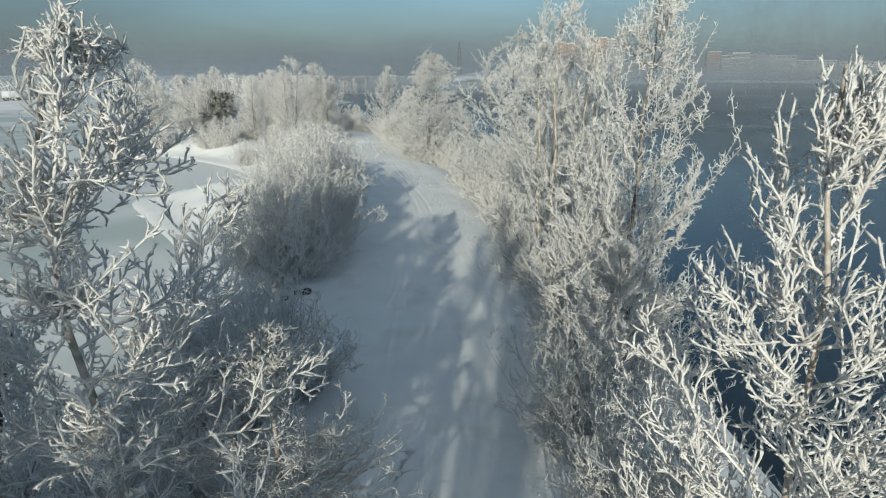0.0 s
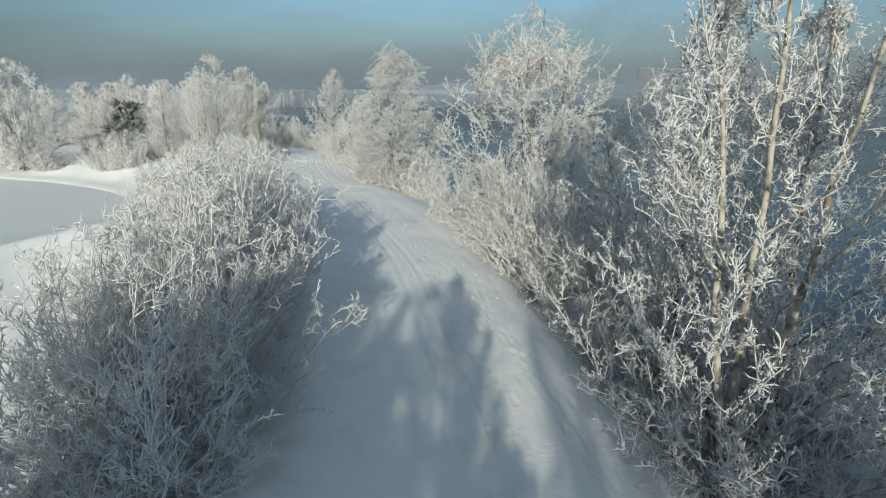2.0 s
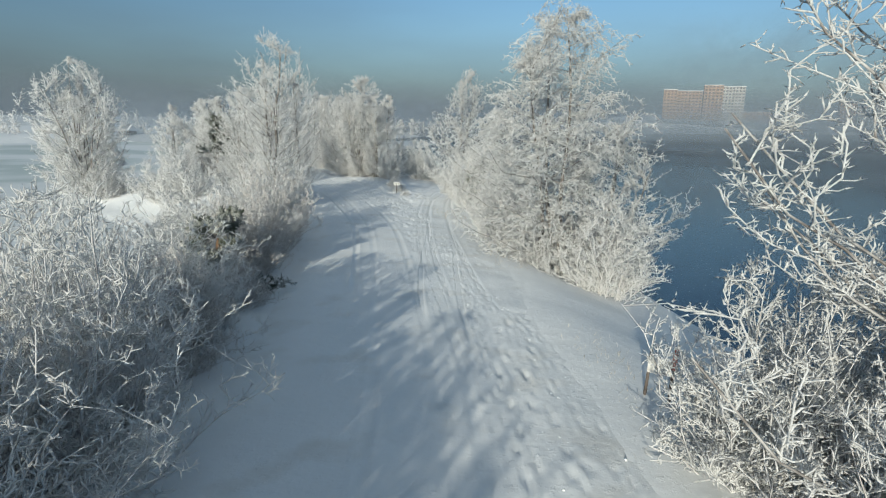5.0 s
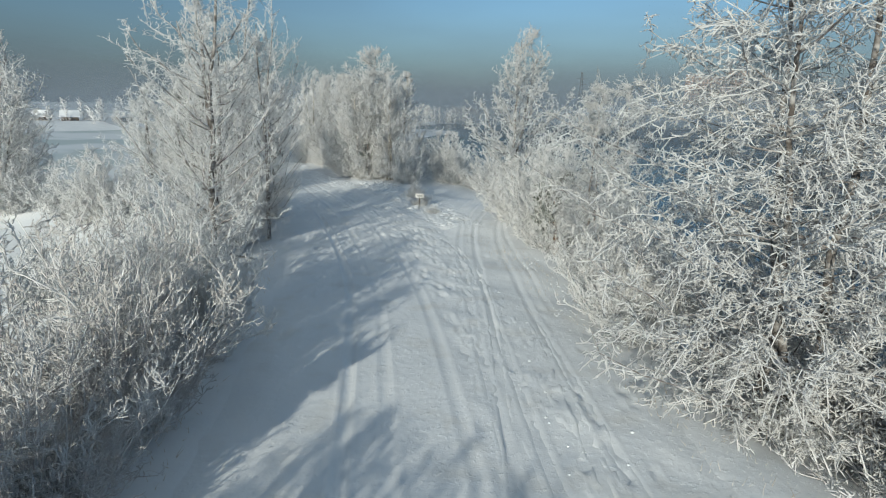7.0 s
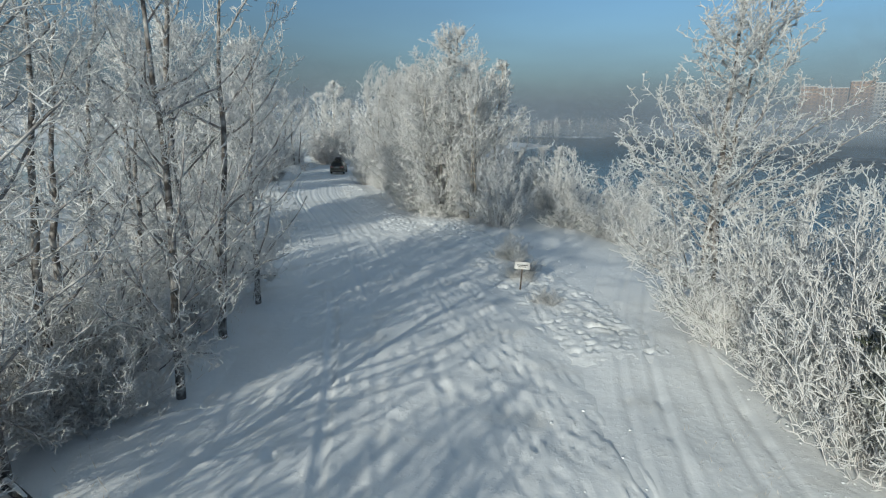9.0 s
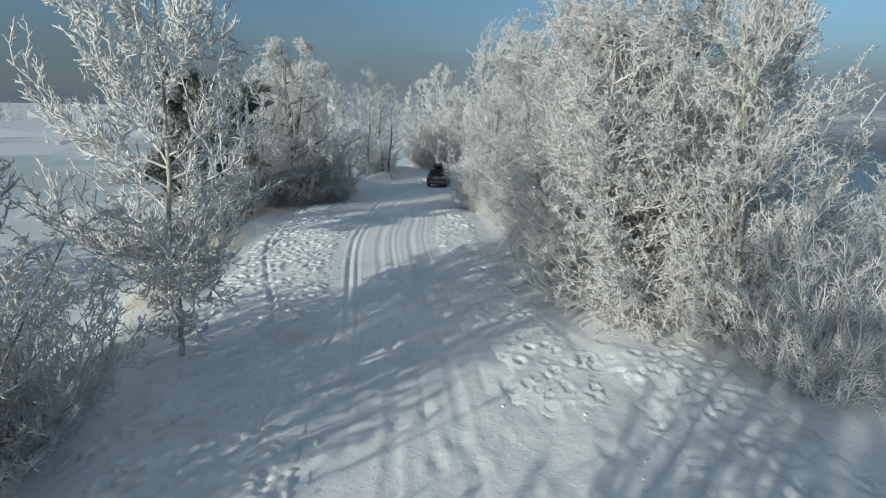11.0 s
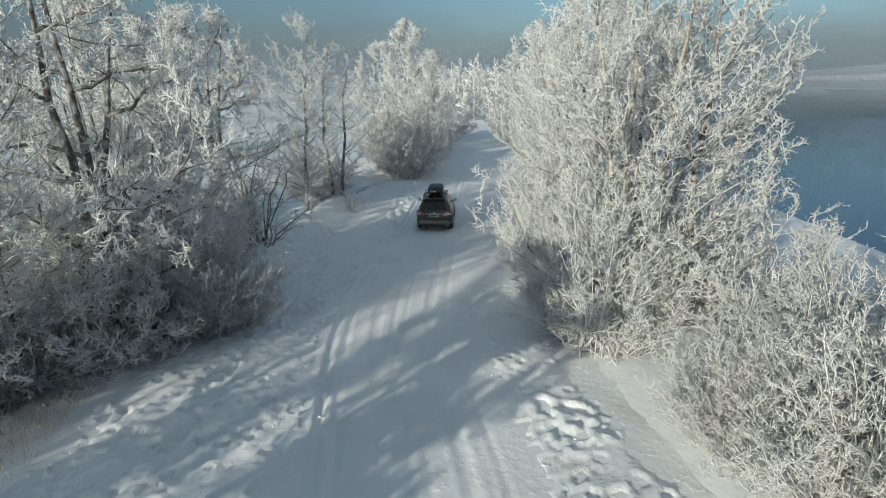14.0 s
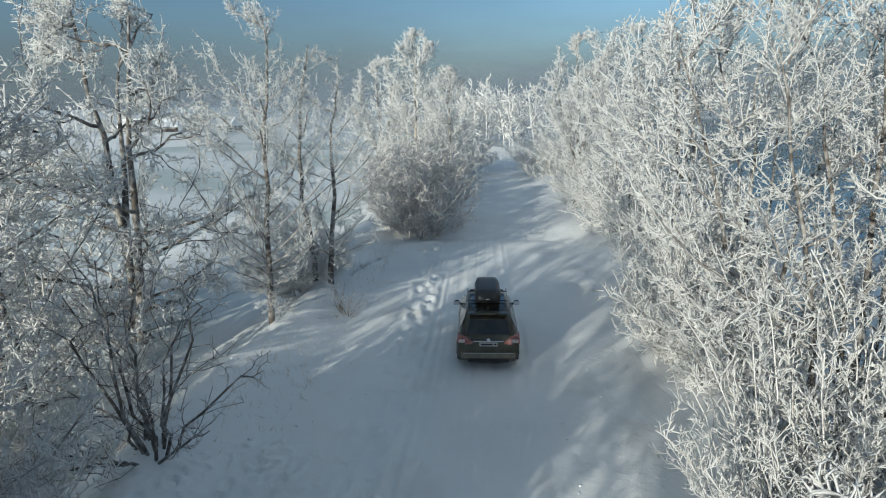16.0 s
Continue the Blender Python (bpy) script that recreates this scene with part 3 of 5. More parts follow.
class Crown:
    """The room that a crown fills: half-widths over its height, swelling into lobes."""

    def __init__(self, r, height, wide, profile, rough=1.0):
        self.h, self.wide, self.profile, self.rough = height, wide, profile, rough
        self.phase = r.uniform(0, 6.283, 5)

    def reach(self, az, u):
        low, half = zip(*self.profile)
        p = self.phase
        lobes = 0.17 * np.sin(2 * az + p[0] + 4 * u) + 0.13 * np.sin(3 * az + p[1] - 9 * u) + 0.12 * np.sin(4 * az + p[2] + 17 * u) + 0.08 * np.sin(7 * az + p[3] - 31 * u)
        return self.wide * np.interp(u, low, half) * (1 + self.rough * lobes)

    def spots(self, r, n, inner=0.3):
        """n places in the crown, most of them near its skin."""
        u = np.linspace(0, 1, 60)
        weight = np.interp(u, *zip(*self.profile)) ** 0.8 + 0.22
        pick = np.interp((np.arange(n) + r.uniform(0, 1, n)) / n, np.concatenate([[0], np.cumsum(weight)[:-1]]) / weight.sum(), u)
        az = np.arange(n) * 2.39996 + r.uniform(-0.5, 0.5, n)
        d = self.reach(az, pick) * np.sqrt(r.uniform(inner, 1, n))
        z = self.h * pick * (1 + 0.05 * np.sin(3 * az + self.phase[4]))
        return np.stack([np.cos(az) * d, np.sin(az) * d, z], 1)


def boughs_of(r, crown, limb, each, length, points, lift, low=0.12, sag=0.0, wander=0.25):
    """Boughs that leave the limbs outwards and upwards in soft arcs and stay within the crown."""
    n, p, _ = limb.shape
    who = np.repeat(np.arange(n), each)
    u = low + (1 - low) * (np.tile(np.arange(each), n) + r.uniform(0, 1, n * each)) / each
    f = np.minimum((u * (p - 1)).astype(int), p - 2)
    w = (u * (p - 1) - f)[:, None]
    a = limb[who, f] * (1 - w) + limb[who, f + 1] * w
    t = unit(limb[who, f + 1] - limb[who, f])
    side = unit(np.cross(t, r.normal(0, 1, t.shape)))
    out = unit(a * [1, 1, 0] + 1e-3)
    go = unit(0.75 * t + 0.85 * side + 0.25 * out)
    size = (length * (1.1 - 0.5 * u) * r.uniform(0.55, 1.3, len(who)))[:, None]
    b = a + go * size + np.array([0, 0, 1.0]) * lift * size
    b[:, 2] = np.minimum(b[:, 2], crown.h * r.uniform(0.97, 1.0, len(b)))
    most = crown.reach(np.arctan2(b[:, 1], b[:, 0]), np.clip(b[:, 2] / crown.h, 0, 1)) * r.uniform(0.86, 1.06, len(b))
    b[:, :2] *= np.minimum(1, most / (np.hypot(b[:, 0], b[:, 1]) + 1e-6))[:, None]
    c = a * 0.45 + b * 0.55 + np.array([0, 0, sag - 0.35 * lift]) * size
    return arcs(r, a, b, c, points, wander)


def twigs_of(r, bough, each, length, sprigs, k, near, up, angle=44, bend=0.40):
    """Twigs along boughs, and short sprigs of frost along the twigs."""
    twig = children(r, bough, each, 0.03, 1.0, angle, length, 3 if near else 2, bend, up, 0.25, fixed=True)
    sprig = children(r, twig, sprigs, 0.15, 0.95, 46, 0.42 * length, 2, 0.2, 0.5 * up, 0.2, fixed=True)
    return [crooked_spikes(twig, k) if near else spikes(twig, k), spikes(sprig, 0.95 * k)]


def limbs_of(r, stem, spots, rise, points, low, wander=0.07):
    """Limbs that leave the stems below their goals and reach out and up to them."""
    n, s, p = len(spots), len(stem), stem.shape[1]
    far = np.linalg.norm((stem[:, None, -1, :2] * 0.6 - spots[None, :, :2]), axis=-1) * r.uniform(0.6, 1.4, (s, n))
    which = np.argmin(far, axis=0)
    line = stem[which]
    wide = np.linalg.norm(spots[:, :2] - line[:, p // 2, :2], axis=1)
    top = line[:, -1, 2]
    z = np.clip(spots[:, 2] - rise * wide * r.uniform(0.7, 1.2, n), low, 0.96 * top)
    u = np.clip((z - line[:, 0, 2]) / (top - line[:, 0, 2]), 0, 0.999) * (p - 1)
    f = np.minimum(u.astype(int), p - 2)
    w = (u - f)[:, None]
    at = np.arange(n)
    a = line[at, f] * (1 - w) + line[at, f + 1] * w
    c = a * [0.42, 0.42, 0.6] + spots * [0.58, 0.58, 0.4]
    return arcs(r, a, spots, c, points, wander)


def stems_of(r, crown, stems, points, spread=0.5, foot=0.25):
    goal = np.zeros((stems, 3))
    goal[0, 2] = 0.985 * crown.h
    for k in range(1, stems):
        az, u = k * 2.4 + r.uniform(-0.4, 0.4), r.uniform(0.72, 0.93)
        d = spread * crown.reach(np.array([az]), np.array([u * 0.8]))[0]
        goal[k] = (math.cos(az) * d, math.sin(az) * d, u * crown.h)
    start = np.concatenate([goal[:, :2] * 0.10 + r.normal(0, foot, (stems, 2)) * (stems > 1), np.full((stems, 1), -0.15)], 1)
    bent = start * 0.45 + goal * 0.55 - (goal - start) * [0.22, 0.22, 0]
    return arcs(r, start, goal, bent, points, 0.025)


BIRCH_FORM = [(0, 0.45), (0.12, 0.80), (0.3, 1.0), (0.55, 0.86), (0.78, 0.55), (0.92, 0.26), (1, 0.05)]
ROUND_FORM = [(0, 0.55), (0.15, 0.85), (0.4, 1.0), (0.65, 0.92), (0.82, 0.68), (0.94, 0.36), (1, 0.10)]
COLUMN_FORM = [(0, 0.65), (0.2, 0.9), (0.45, 1.0), (0.7, 0.84), (0.88, 0.5), (1, 0.12)]
AIRY_FORM = [(0, 0.10), (0.14, 0.48), (0.28, 0.85), (0.45, 1.0), (0.68, 0.88), (0.87, 0.52), (1, 0.08)]
BUSH_FORM = [(0, 0.62), (0.25, 0.92), (0.55, 1.0), (0.78, 0.85), (0.92, 0.55), (1, 0.22)]


def birch(seed, near, stems=1, wide=3.0, height=11.0, full=1.0, form=BIRCH_FORM, thick=1.0):
    r = np.random.RandomState(seed)
    crown = Crown(r, height, wide, form)
    stem = stems_of(r, crown, stems, 12)
    limb = limbs_of(r, stem, crown.spots(r, int((60 if near else 46) * full)), 1.3, 6, (0.12 if form is AIRY_FORM else 0.05) * height)
    bough = boughs_of(r, crown, limb, max(6, int(9 * full)) if near else 8, 1.1, 5 if near else 3, 0.5)
    tip = np.concatenate([bough, boughs_of(r, crown, stem, 12, 0.8, bough.shape[1], 0.35, 0.55)])
    k = (0.0120 if near else 0.024) * thick
    return tree_of("birch", "slender birch white with hoarfrost beside the snow track", [tubes(stem[j:j + 1], 0.11, 0.02, 7) for j in range(stems)], [tubes(limb, 0.030, 0.012, 4)],
                   [tubes(tip, k * 1.05, 0.85 * k, 3)] + twigs_of(r, tip, 14 if near else 9, 0.25 if near else 0.40, 2, k, near, 0.18, 50, 0.6) + twigs_of(r, limb, 14, 0.30, 1, k, near, 0.16), BARK if form is AIRY_FORM else BIRCH_BARK if seed % 2 else BARK, GREY_BARK)


def willow(seed, near, height=12.0, stems=6, wide=4.2):
    """A willow that parts near the ground into many limbs, with a rounded crown."""
    r = np.random.RandomState(seed)
    crown = Crown(r, height, wide, ROUND_FORM)
    stem = stems_of(r, crown, stems, 9, 0.6)
    limb = limbs_of(r, stem, crown.spots(r, 92 if near else 58, 0.18), 1.1, 6, 0.04 * height)
    bough = boughs_of(r, crown, limb, 9 if near else 8, 1.2, 5 if near else 3, 0.45)
    k = 0.0118 if near else 0.025
    return tree_of("willow_tree", "round-crowned willow thick with white hoarfrost", [tubes(stem[j:j + 1], 0.085, 0.018, 6) for j in range(stems)], [tubes(limb, 0.032, 0.012, 4)],
                   [tubes(bough, k * 1.05, 0.85 * k, 3)] + twigs_of(r, bough, 14 if near else 10, 0.26 if near else 0.44, 2, k, near, 0.16, 50, 0.6) + twigs_of(r, limb, 14, 0.30, 1, k, near, 0.16), BARK, GREY_BARK)


def bush(seed, near, height=5.0, coat=None, name="willow_bush", label="many-stemmed willow bush white with hoarfrost"):
    r = np.random.RandomState(seed)
    crown = Crown(r, height, 2.5, BUSH_FORM, 1.15)
    goal = crown.spots(r, 76 if near else 50, 0.1)
    goal[:, 2] = np.maximum(goal[:, 2], 0.25 * height)
    start = np.stack([goal[:, 0] * 0.34, goal[:, 1] * 0.34, np.full(len(goal), -0.15)], 1)
    stem = arcs(r, start, goal, start * 0.6 + goal * [0.4, 0.4, 0.62], 6, 0.06)
    bough = boughs_of(r, crown, stem, 11 if near else 8, 0.85, 5 if near else 3, 0.5, 0.10)
    k = 0.0098 if near else 0.0165
    return tree_of(name, label, None, [tubes(stem, 0.018, 0.009, 3)],
                   [tubes(bough, k * 1.1, 0.85 * k, 3)] + twigs_of(r, bough, 10, 0.25 if near else 0.34, 1 if near else 2, 1.15 * k, near, 0.28, 42, 0.45), None, FROST_THIN, "bush", True, coat)


def young(seed, near, height=9.0, form=BIRCH_FORM):
    """A young poplar whose upright twigs are as thick with frost as fingers."""
    r = np.random.RandomState(seed)
    crown = Crown(r, height, 2.6, form)
    stem = stems_of(r, crown, 1, 10)
    limb = limbs_of(r, stem, crown.spots(r, 56, 0.3), 0.8, 8, (0.24 if form is AIRY_FORM else 0.04) * height, 0.10)
    bough = boughs_of(r, crown, limb, 11, 0.90, 5, 0.42, 0.12, 0.0, 0.13)
    twig = children(r, bough, 10, 0.08, 1.0, 46, 0.26, 3, 0.28, 0.2, 0.3, fixed=True)
    more = children(r, limb, 16, 0.1, 1.0, 50, 0.22, 3, 0.28, 0.2, 0.3, fixed=True)
    knob = children(r, twig, 2, 0.2, 0.9, 55, 0.07, 2, 0.2, 0.1, 0.2, fixed=True)
    return tree_of("young_poplar", "young poplar with finger-thick crusts of hoarfrost on its twigs", [tubes(stem, 0.065, 0.022, 7)], [tubes(limb, 0.024, 0.014, 4)],
                   [tubes(bough, 0.015, 0.014, 3), crooked_spikes(twig, 0.015), crooked_spikes(more, 0.015), spikes(knob, 0.012)], YOUNG_BARK, FROST_THIN)


def weeping(seed, near, height=13.0):
    r = np.random.RandomState(seed)
    crown = Crown(r, height, 5.0, [(0, 0.5), (0.2, 0.84), (0.4, 1.0), (0.62, 0.90), (0.84, 0.62), (1, 0.16)], 0.6)
    stem = stems_of(r, crown, 3, 10, 0.5)
    limb = limbs_of(r, stem, crown.spots(r, 150, 0.12), 0.6, 7, 0.05 * height, 0.09)
    bough = np.concatenate([boughs_of(r, crown, limb, 12, 1.1, 4, -0.30, 0.06, 0.25), boughs_of(r, crown, stem, 40, 1.2, 4, 0.1, 0.45, 0.2)])
    k = 0.0125
    return tree_of("weeping_birch", "broad birch with drooping branches under white hoarfrost", [tubes(stem[j:j + 1], 0.11, 0.02, 8) for j in range(3)], [tubes(limb, 0.024, 0.010, 3)],
                   [tubes(bough, k * 1.1, 0.9 * k, 3)] + twigs_of(r, bough, 8, 0.30, 2, k, 1, -0.06, 56, 0.45) + twigs_of(r, limb, 18, 0.34, 1, k, 1, -0.06, 60, 0.45), BARK, GREY_BARK)


def spreading(seed, near, height=10.0):
    """An old tree with dark crooked limbs and a thin coat of frost."""
    r = np.random.RandomState(seed)
    crown = Crown(r, height, 4.3, [(0, 0.35), (0.2, 0.85), (0.45, 1.0), (0.7, 0.92), (0.88, 0.6), (1, 0.2)], 1.2)
    stem = stems_of(r, crown, 3, 9, 0.45, 0.12)
    limb = limbs_of(r, stem, crown.spots(r, 30, 0.5), 0.55, 9, 0.14 * height, 0.12)
    sub = boughs_of(r, crown, limb, 6, 2.0, 6, 0.18, 0.2)
    bough = boughs_of(r, crown, sub, 7, 0.85, 4, 0.12, 0.12)
    k = 0.0125
    return tree_of("old_willow", "old willow with dark crooked limbs and thin hoarfrost", [tubes(stem[j:j + 1], 0.17, 0.03, 8) for j in range(3)], [tubes(limb, 0.058, 0.018, 5), tubes(sub, 0.020, 0.010, 4)],
                   [tubes(bough, 0.012, 0.010, 3)] + twigs_of(r, bough, 11, 0.28, 1, k, near, 0.08), BARK, BARK)


def bare(seed, near, height=4.0):
    """A small crooked shrub, dark and nearly without frost."""
    r = np.random.RandomState(seed)
    crown = Crown(r, height, 1.9, BUSH_FORM, 1.3)
    goal = crown.spots(r, 16, 0.2)
    goal[:, 2] = np.maximum(goal[:, 2], 0.3 * height)
    start = np.concatenate([goal[:, :2] * 0.08, np.full((len(goal), 1), -0.15)], 1)
    stem = arcs(r, start, goal, start * 0.6 + goal * [0.4, 0.4, 0.55], 8, 0.12)
    bough = boughs_of(r, crown, stem, 8, 0.9, 5, 0.2, 0.2)
    return tree_of("shrub", "small crooked dark shrub with thin frost", None, [tubes(stem, 0.032, 0.010, 5), tubes(bough, 0.009, 0.006, 3)],
                   twigs_of(r, bough, 7, 0.24, 1, 0.0065, 1, 0.1, 46, 0.35), None, BARK, "bush", False, BRUSH)


def pine(seed, near, height=8.5, low=0.45, limbs=26, tufts=12, flat=0.2, name="pine_tree", label="pine with orange bark and frost on dark needles"):
    r = np.random.RandomState(seed)
    stem = shoots(r, np.zeros((1, 3)), np.array([[-0.16, 0.05, 1.0]]), np.array([height]), 9, 0.05, 0.05)
    limb = children(r, stem, limbs, low, 0.99, 74, 0.42, 6, 0.15, 0.06, flat)
    sub = children(r, limb, 9, 0.20, 1.0, 50, 0.40, 4, 0.16, 0.12, 0.4)
    tuft = children(r, sub, tufts, 0.10, 1.0, 50, 0.36, 3, 0.14, 0.22, 0.2, fixed=True)
    needle = children(r, tuft, 13, 0.0, 1.0, 55, 0.20, 2, 0.1, 0.08, 0.2, fixed=True)
    root = new(name)
    part("trunk", mesh_of("trunk", *joined([tubes(stem, 0.17, 0.03, 10)]), PINE_BARK), root)
    stub = children(r, stem, 7, 0.16, 0.42, 80, 0.10, 3, 0.2, 0.0, 0.2)
    part("bough_work", mesh_of("bough_work", *joined([tubes(limb, 0.05, 0.015, 5), tubes(sub, 0.016, 0.01, 4), tubes(stub, 0.03, 0.015, 5)]), BARK), root)
    part("crown", mesh_of("crown", *joined([tubes(tuft, 0.02, 0.012, 3), spikes(needle, 0.027)]), NEEDLES), root, "dark needles touched with frost")
    return tagged(root, label, "tree")


STOCK = {
    ("birch", 1): [birch(101, 1), birch(102, 1, 2, 3.2), birch(103, 1, 3, 3.4, form=ROUND_FORM), birch(104, 1, 1, 2.6, form=COLUMN_FORM)],
    ("birch", 0): [birch(111, 0), birch(112, 0, 2, 3.2), birch(114, 0, 3, 3.4, form=ROUND_FORM)],
    ("airy", 1): [birch(181, 1, 1, 2.6, full=0.62, form=AIRY_FORM, thick=0.72), birch(182, 1, 2, 2.8, full=0.62, form=AIRY_FORM, thick=0.72), birch(184, 1, 1, 2.4, full=0.66, form=AIRY_FORM, thick=0.72)],
    ("bush", 1): [bush(121, 1), bush(122, 1), bush(123, 1)],
    ("bush", 0): [bush(131, 0), bush(132, 0), bush(133, 0)],
    ("brush", 1): [bush(125, 1, 5.0, BRUSH, "brushwood_bush", "dense grey-brown brushwood with little frost")],
    ("brush", 0): [bush(126, 0, 5.0, BRUSH, "brushwood_bush", "dense grey-brown brushwood with little frost")],
    ("young", 1): [young(141, 1), young(142, 1), young(143, 1, form=AIRY_FORM)],
    ("willow", 1): [willow(171, 1), willow(172, 1)],
    ("willow", 0): [willow(175, 0), willow(176, 0, stems=5)],
    ("weeping", 1): [weeping(151, 1)],
    ("spreading", 1): [spreading(161, 1)],
    ("bare", 1): [bare(191, 1), bare(192, 1)],
    ("pine", 1): [pine(5, 1)],
    ("small_pine", 0): [pine(9, 0, 4.0, 0.12, 14, 4, 0.6, "young_pine", "young frosted pine among bushes")],
}


def spans(ob):
    """Height and width of a tree's crown."""
    me = next(c for c in ob.children if c.name.startswith("crown")).data
    co = np.zeros(3 * len(me.vertices), np.float32)
    me.vertices.foreach_get("co", co)
    co = co.reshape(-1, 3)
    return float(np.percentile(co[:, 2], 99.7)), 2 * float(np.percentile(np.hypot(co[:, 0], co[:, 1]), 95))


SIZES = {key: [spans(ob) for ob in stock] for key, stock in STOCK.items()}
USED, PLANTED = set(), np.random.RandomState(77)
GROUPS = {"birch": "frosted birches", "airy": "frosted birches", "bush": "frosted bushes", "brush": "brushwood bushes", "young": "young poplars", "weeping": "weeping birches", "willow": "round willows", "spreading": "old willows", "bare": "bare shrubs", "pine": "pines", "small_pine": "pines"}


def plant(kind, x, y, height, width, near=0, turn=None, pick=None, sink=0.14):
    """Sets a tree of the stock on the ground, at its own height and width."""
    stock = STOCK[kind, near]
    pick = PLANTED.randint(len(stock)) if pick is None else pick
    ob = stock[pick]
    tall, wide = SIZES[kind, near][pick]
    turn = PLANTED.uniform(0, 360) if turn is None else turn
    sz, sw = height / tall, width / wide
    sw = min(max(sw, 0.6 * sz), 1.7 * sz)
    m = pose(x, y, float(snow_height(np.array([x]), np.array([y]))[0]) - sink, 0, 0, turn) @ Matrix.Diagonal((sw, sw, sz, 1))
    if (kind, near, pick) in USED:
        ob = copy_thing(ob, m)
        ob.matrix_basis = m
    else:
        USED.add((kind, near, pick))
        ob.matrix_basis = m
    return tagged(ob, group=GROUPS[kind])


# ---- right of the road, from the start of the path
plant("young", 4.7, 7.0, 10.8, 4.8, 1, pick=0)
plant("bush", 4.3, 10.5, 5.0, 4.0, 1)
plant("bush", 4.0, 15.0, 4.2, 4.0, 1)
plant("young", 4.8, 19.6, 9.3, 3.6, 1, pick=1)
plant("birch", 6.8, 33.6, 13.4, 5.0, 1, pick=1)
plant("birch", 6.7, 19.8, 14.6, 5.2, 1, pick=3)
plant("birch", 5.6, 29.0, 14.8, 7.4, 1, pick=2)
plant("birch", 7.8, 31.0, 13.4, 6.0, 1, pick=0)
plant("young", 5.4, 17.0, 6.5, 4.5, 1)
plant("young", 4.5, 21.8, 5.6, 3.0, 1)
plant("bush", 9.0, 36.8, 6.5, 6.0)
plant("bush", 7.0, 38.5, 5.5, 5.6, 1)
plant("willow", 8.8, 42.0, 12.0, 6.4, 1)
plant("bush", 7.0, 43.5, 5.5, 6.0, 1)
plant("bush", 7.4, 46.5, 7.0, 7.0)
plant("willow", 10.2, 54.0, 10.6, 7.5, 1)
plant("bush", 6.3, 49.4, 6.6, 6.4, 1)
plant("bush", 4.8, 53.4, 6.4, 5.6, 1)
plant("bush", 6.4, 55.0, 8.2, 6.8, 0)
plant("willow", 7.4, 57.4, 16.4, 11.6, 1, pick=0)
plant("bush", 2.6, 59.0, 4.8, 5.0)
plant("bush", 5.5, 62.0, 6.0, 6.5)
plant("weeping", -1.5, 80.8, 14.6, 9.8, 1)
plant("willow", 1.8, 83.6, 9.4, 7.4, 1)
plant("bush", 1.5, 78.0, 5.4, 6.0, 0)
plant("bush", -4.4, 86.4, 5.4, 5.6, 1)
plant("bush", -4.6, 91.2, 4.4, 4.4, 1)
plant("weeping", -5.6, 93.4, 9.2, 4.6, 1)
plant("bush", -7.6, 98.2, 6.4, 4.6, 1)
plant("bush", -5.0, 102.0, 5.0, 5.0)
plant("birch", -9.6, 107.5, 12.6, 7.4, 1, pick=1)
plant("bush", -9.8, 104.0, 4.6, 4.4)
plant("bush", -8.6, 100.5, 4.6, 4.4)
plant("bush", -7.8, 105.0, 5.5, 5.0)
plant("small_pine", -7.2, 97.0, 4.6, 3.0)

# ---- left of the road
plant("young", -4.4, 7.3, 10.9, 5.6, 1, pick=1)
plant("young", -2.9, 8.6, 6.4, 5.0, 1, pick=0)
plant("bush", -7.0, 11.0, 5.0, 5.5, 1)
plant("bush", -7.0, 16.6, 5.6, 6.6, 1)
plant("bush", -8.4, 29.5, 6.4, 6.5, 1)
plant("bush", -8.0, 33.5, 7.2, 6.5, 1)
plant("bush", -8.2, 37.5, 7.2, 6.5, 1)
plant("bush", -11.5, 36.0, 5.6, 5.5)
plant("bush", -8.6, 42.0, 7.0, 6.5, 1)
plant("bush", -11.5, 44.0, 6.2, 5.6)
plant("bush", -9.4, 43.4, 6.0, 4.6, 1)
plant("young", -10.7, 46.0, 7.0, 3.6, 1, pick=0)
plant("bush", -11.6, 47.4, 4.8, 4.4, 1)
plant("bush", -9.5, 47.4, 4.5, 5.6, 1)
plant("bush", -10.8, 52.5, 4.6, 5.6, 1)
plant("bush", -11.2, 56.0, 5.8, 5.5, 1)
plant("bush", -13.6, 58.0, 5.4, 6.0, 1)
plant("small_pine", -10.7, 50.6, 4.5, 2.8)
plant("bush", -13.5, 63.0, 4.2, 5.0, 1)
plant("small_pine", -14.9, 68.7, 4.3, 3.4, sink=0.6)
plant("brush", -13.9, 67.6, 2.0, 2.6, 1)
plant("brush", -15.8, 72.6, 3.8, 4.4, 1)
plant("brush", -16.8, 76.0, 5.0, 5.0, 1)
plant("bush", -19.5, 74.5, 5.6, 6.0)
plant("bush", -18.4, 80.5, 5.4, 5.4, 1)
plant("airy", -21.6, 87.5, 13.4, 6.2, 1, pick=0)
plant("airy", -23.6, 91.5, 12.2, 5.6, 1)
plant("bush", -21.2, 84.0, 4.0, 4.0)
plant("airy", -22.9, 95.2, 11.0, 4.2, 1)
plant("airy", -25.6, 96.5, 9.6, 4.2, 1)
plant("airy", -25.2, 99.4, 14.0, 5.4, 1)
plant("airy", -25.0, 93.8, 10.4, 4.6, 1)
plant("airy", -26.0, 102.5, 9.6, 4.2, 1)
plant("airy", -32.4, 103.4, 10.5, 5.0, 1)
plant("bush", -29.0, 87.0, 4.0, 4.5)
plant("willow", -52.8, 106.5, 15.0, 9.4)
plant("willow", -54.5, 108.0, 12.5, 8.0)
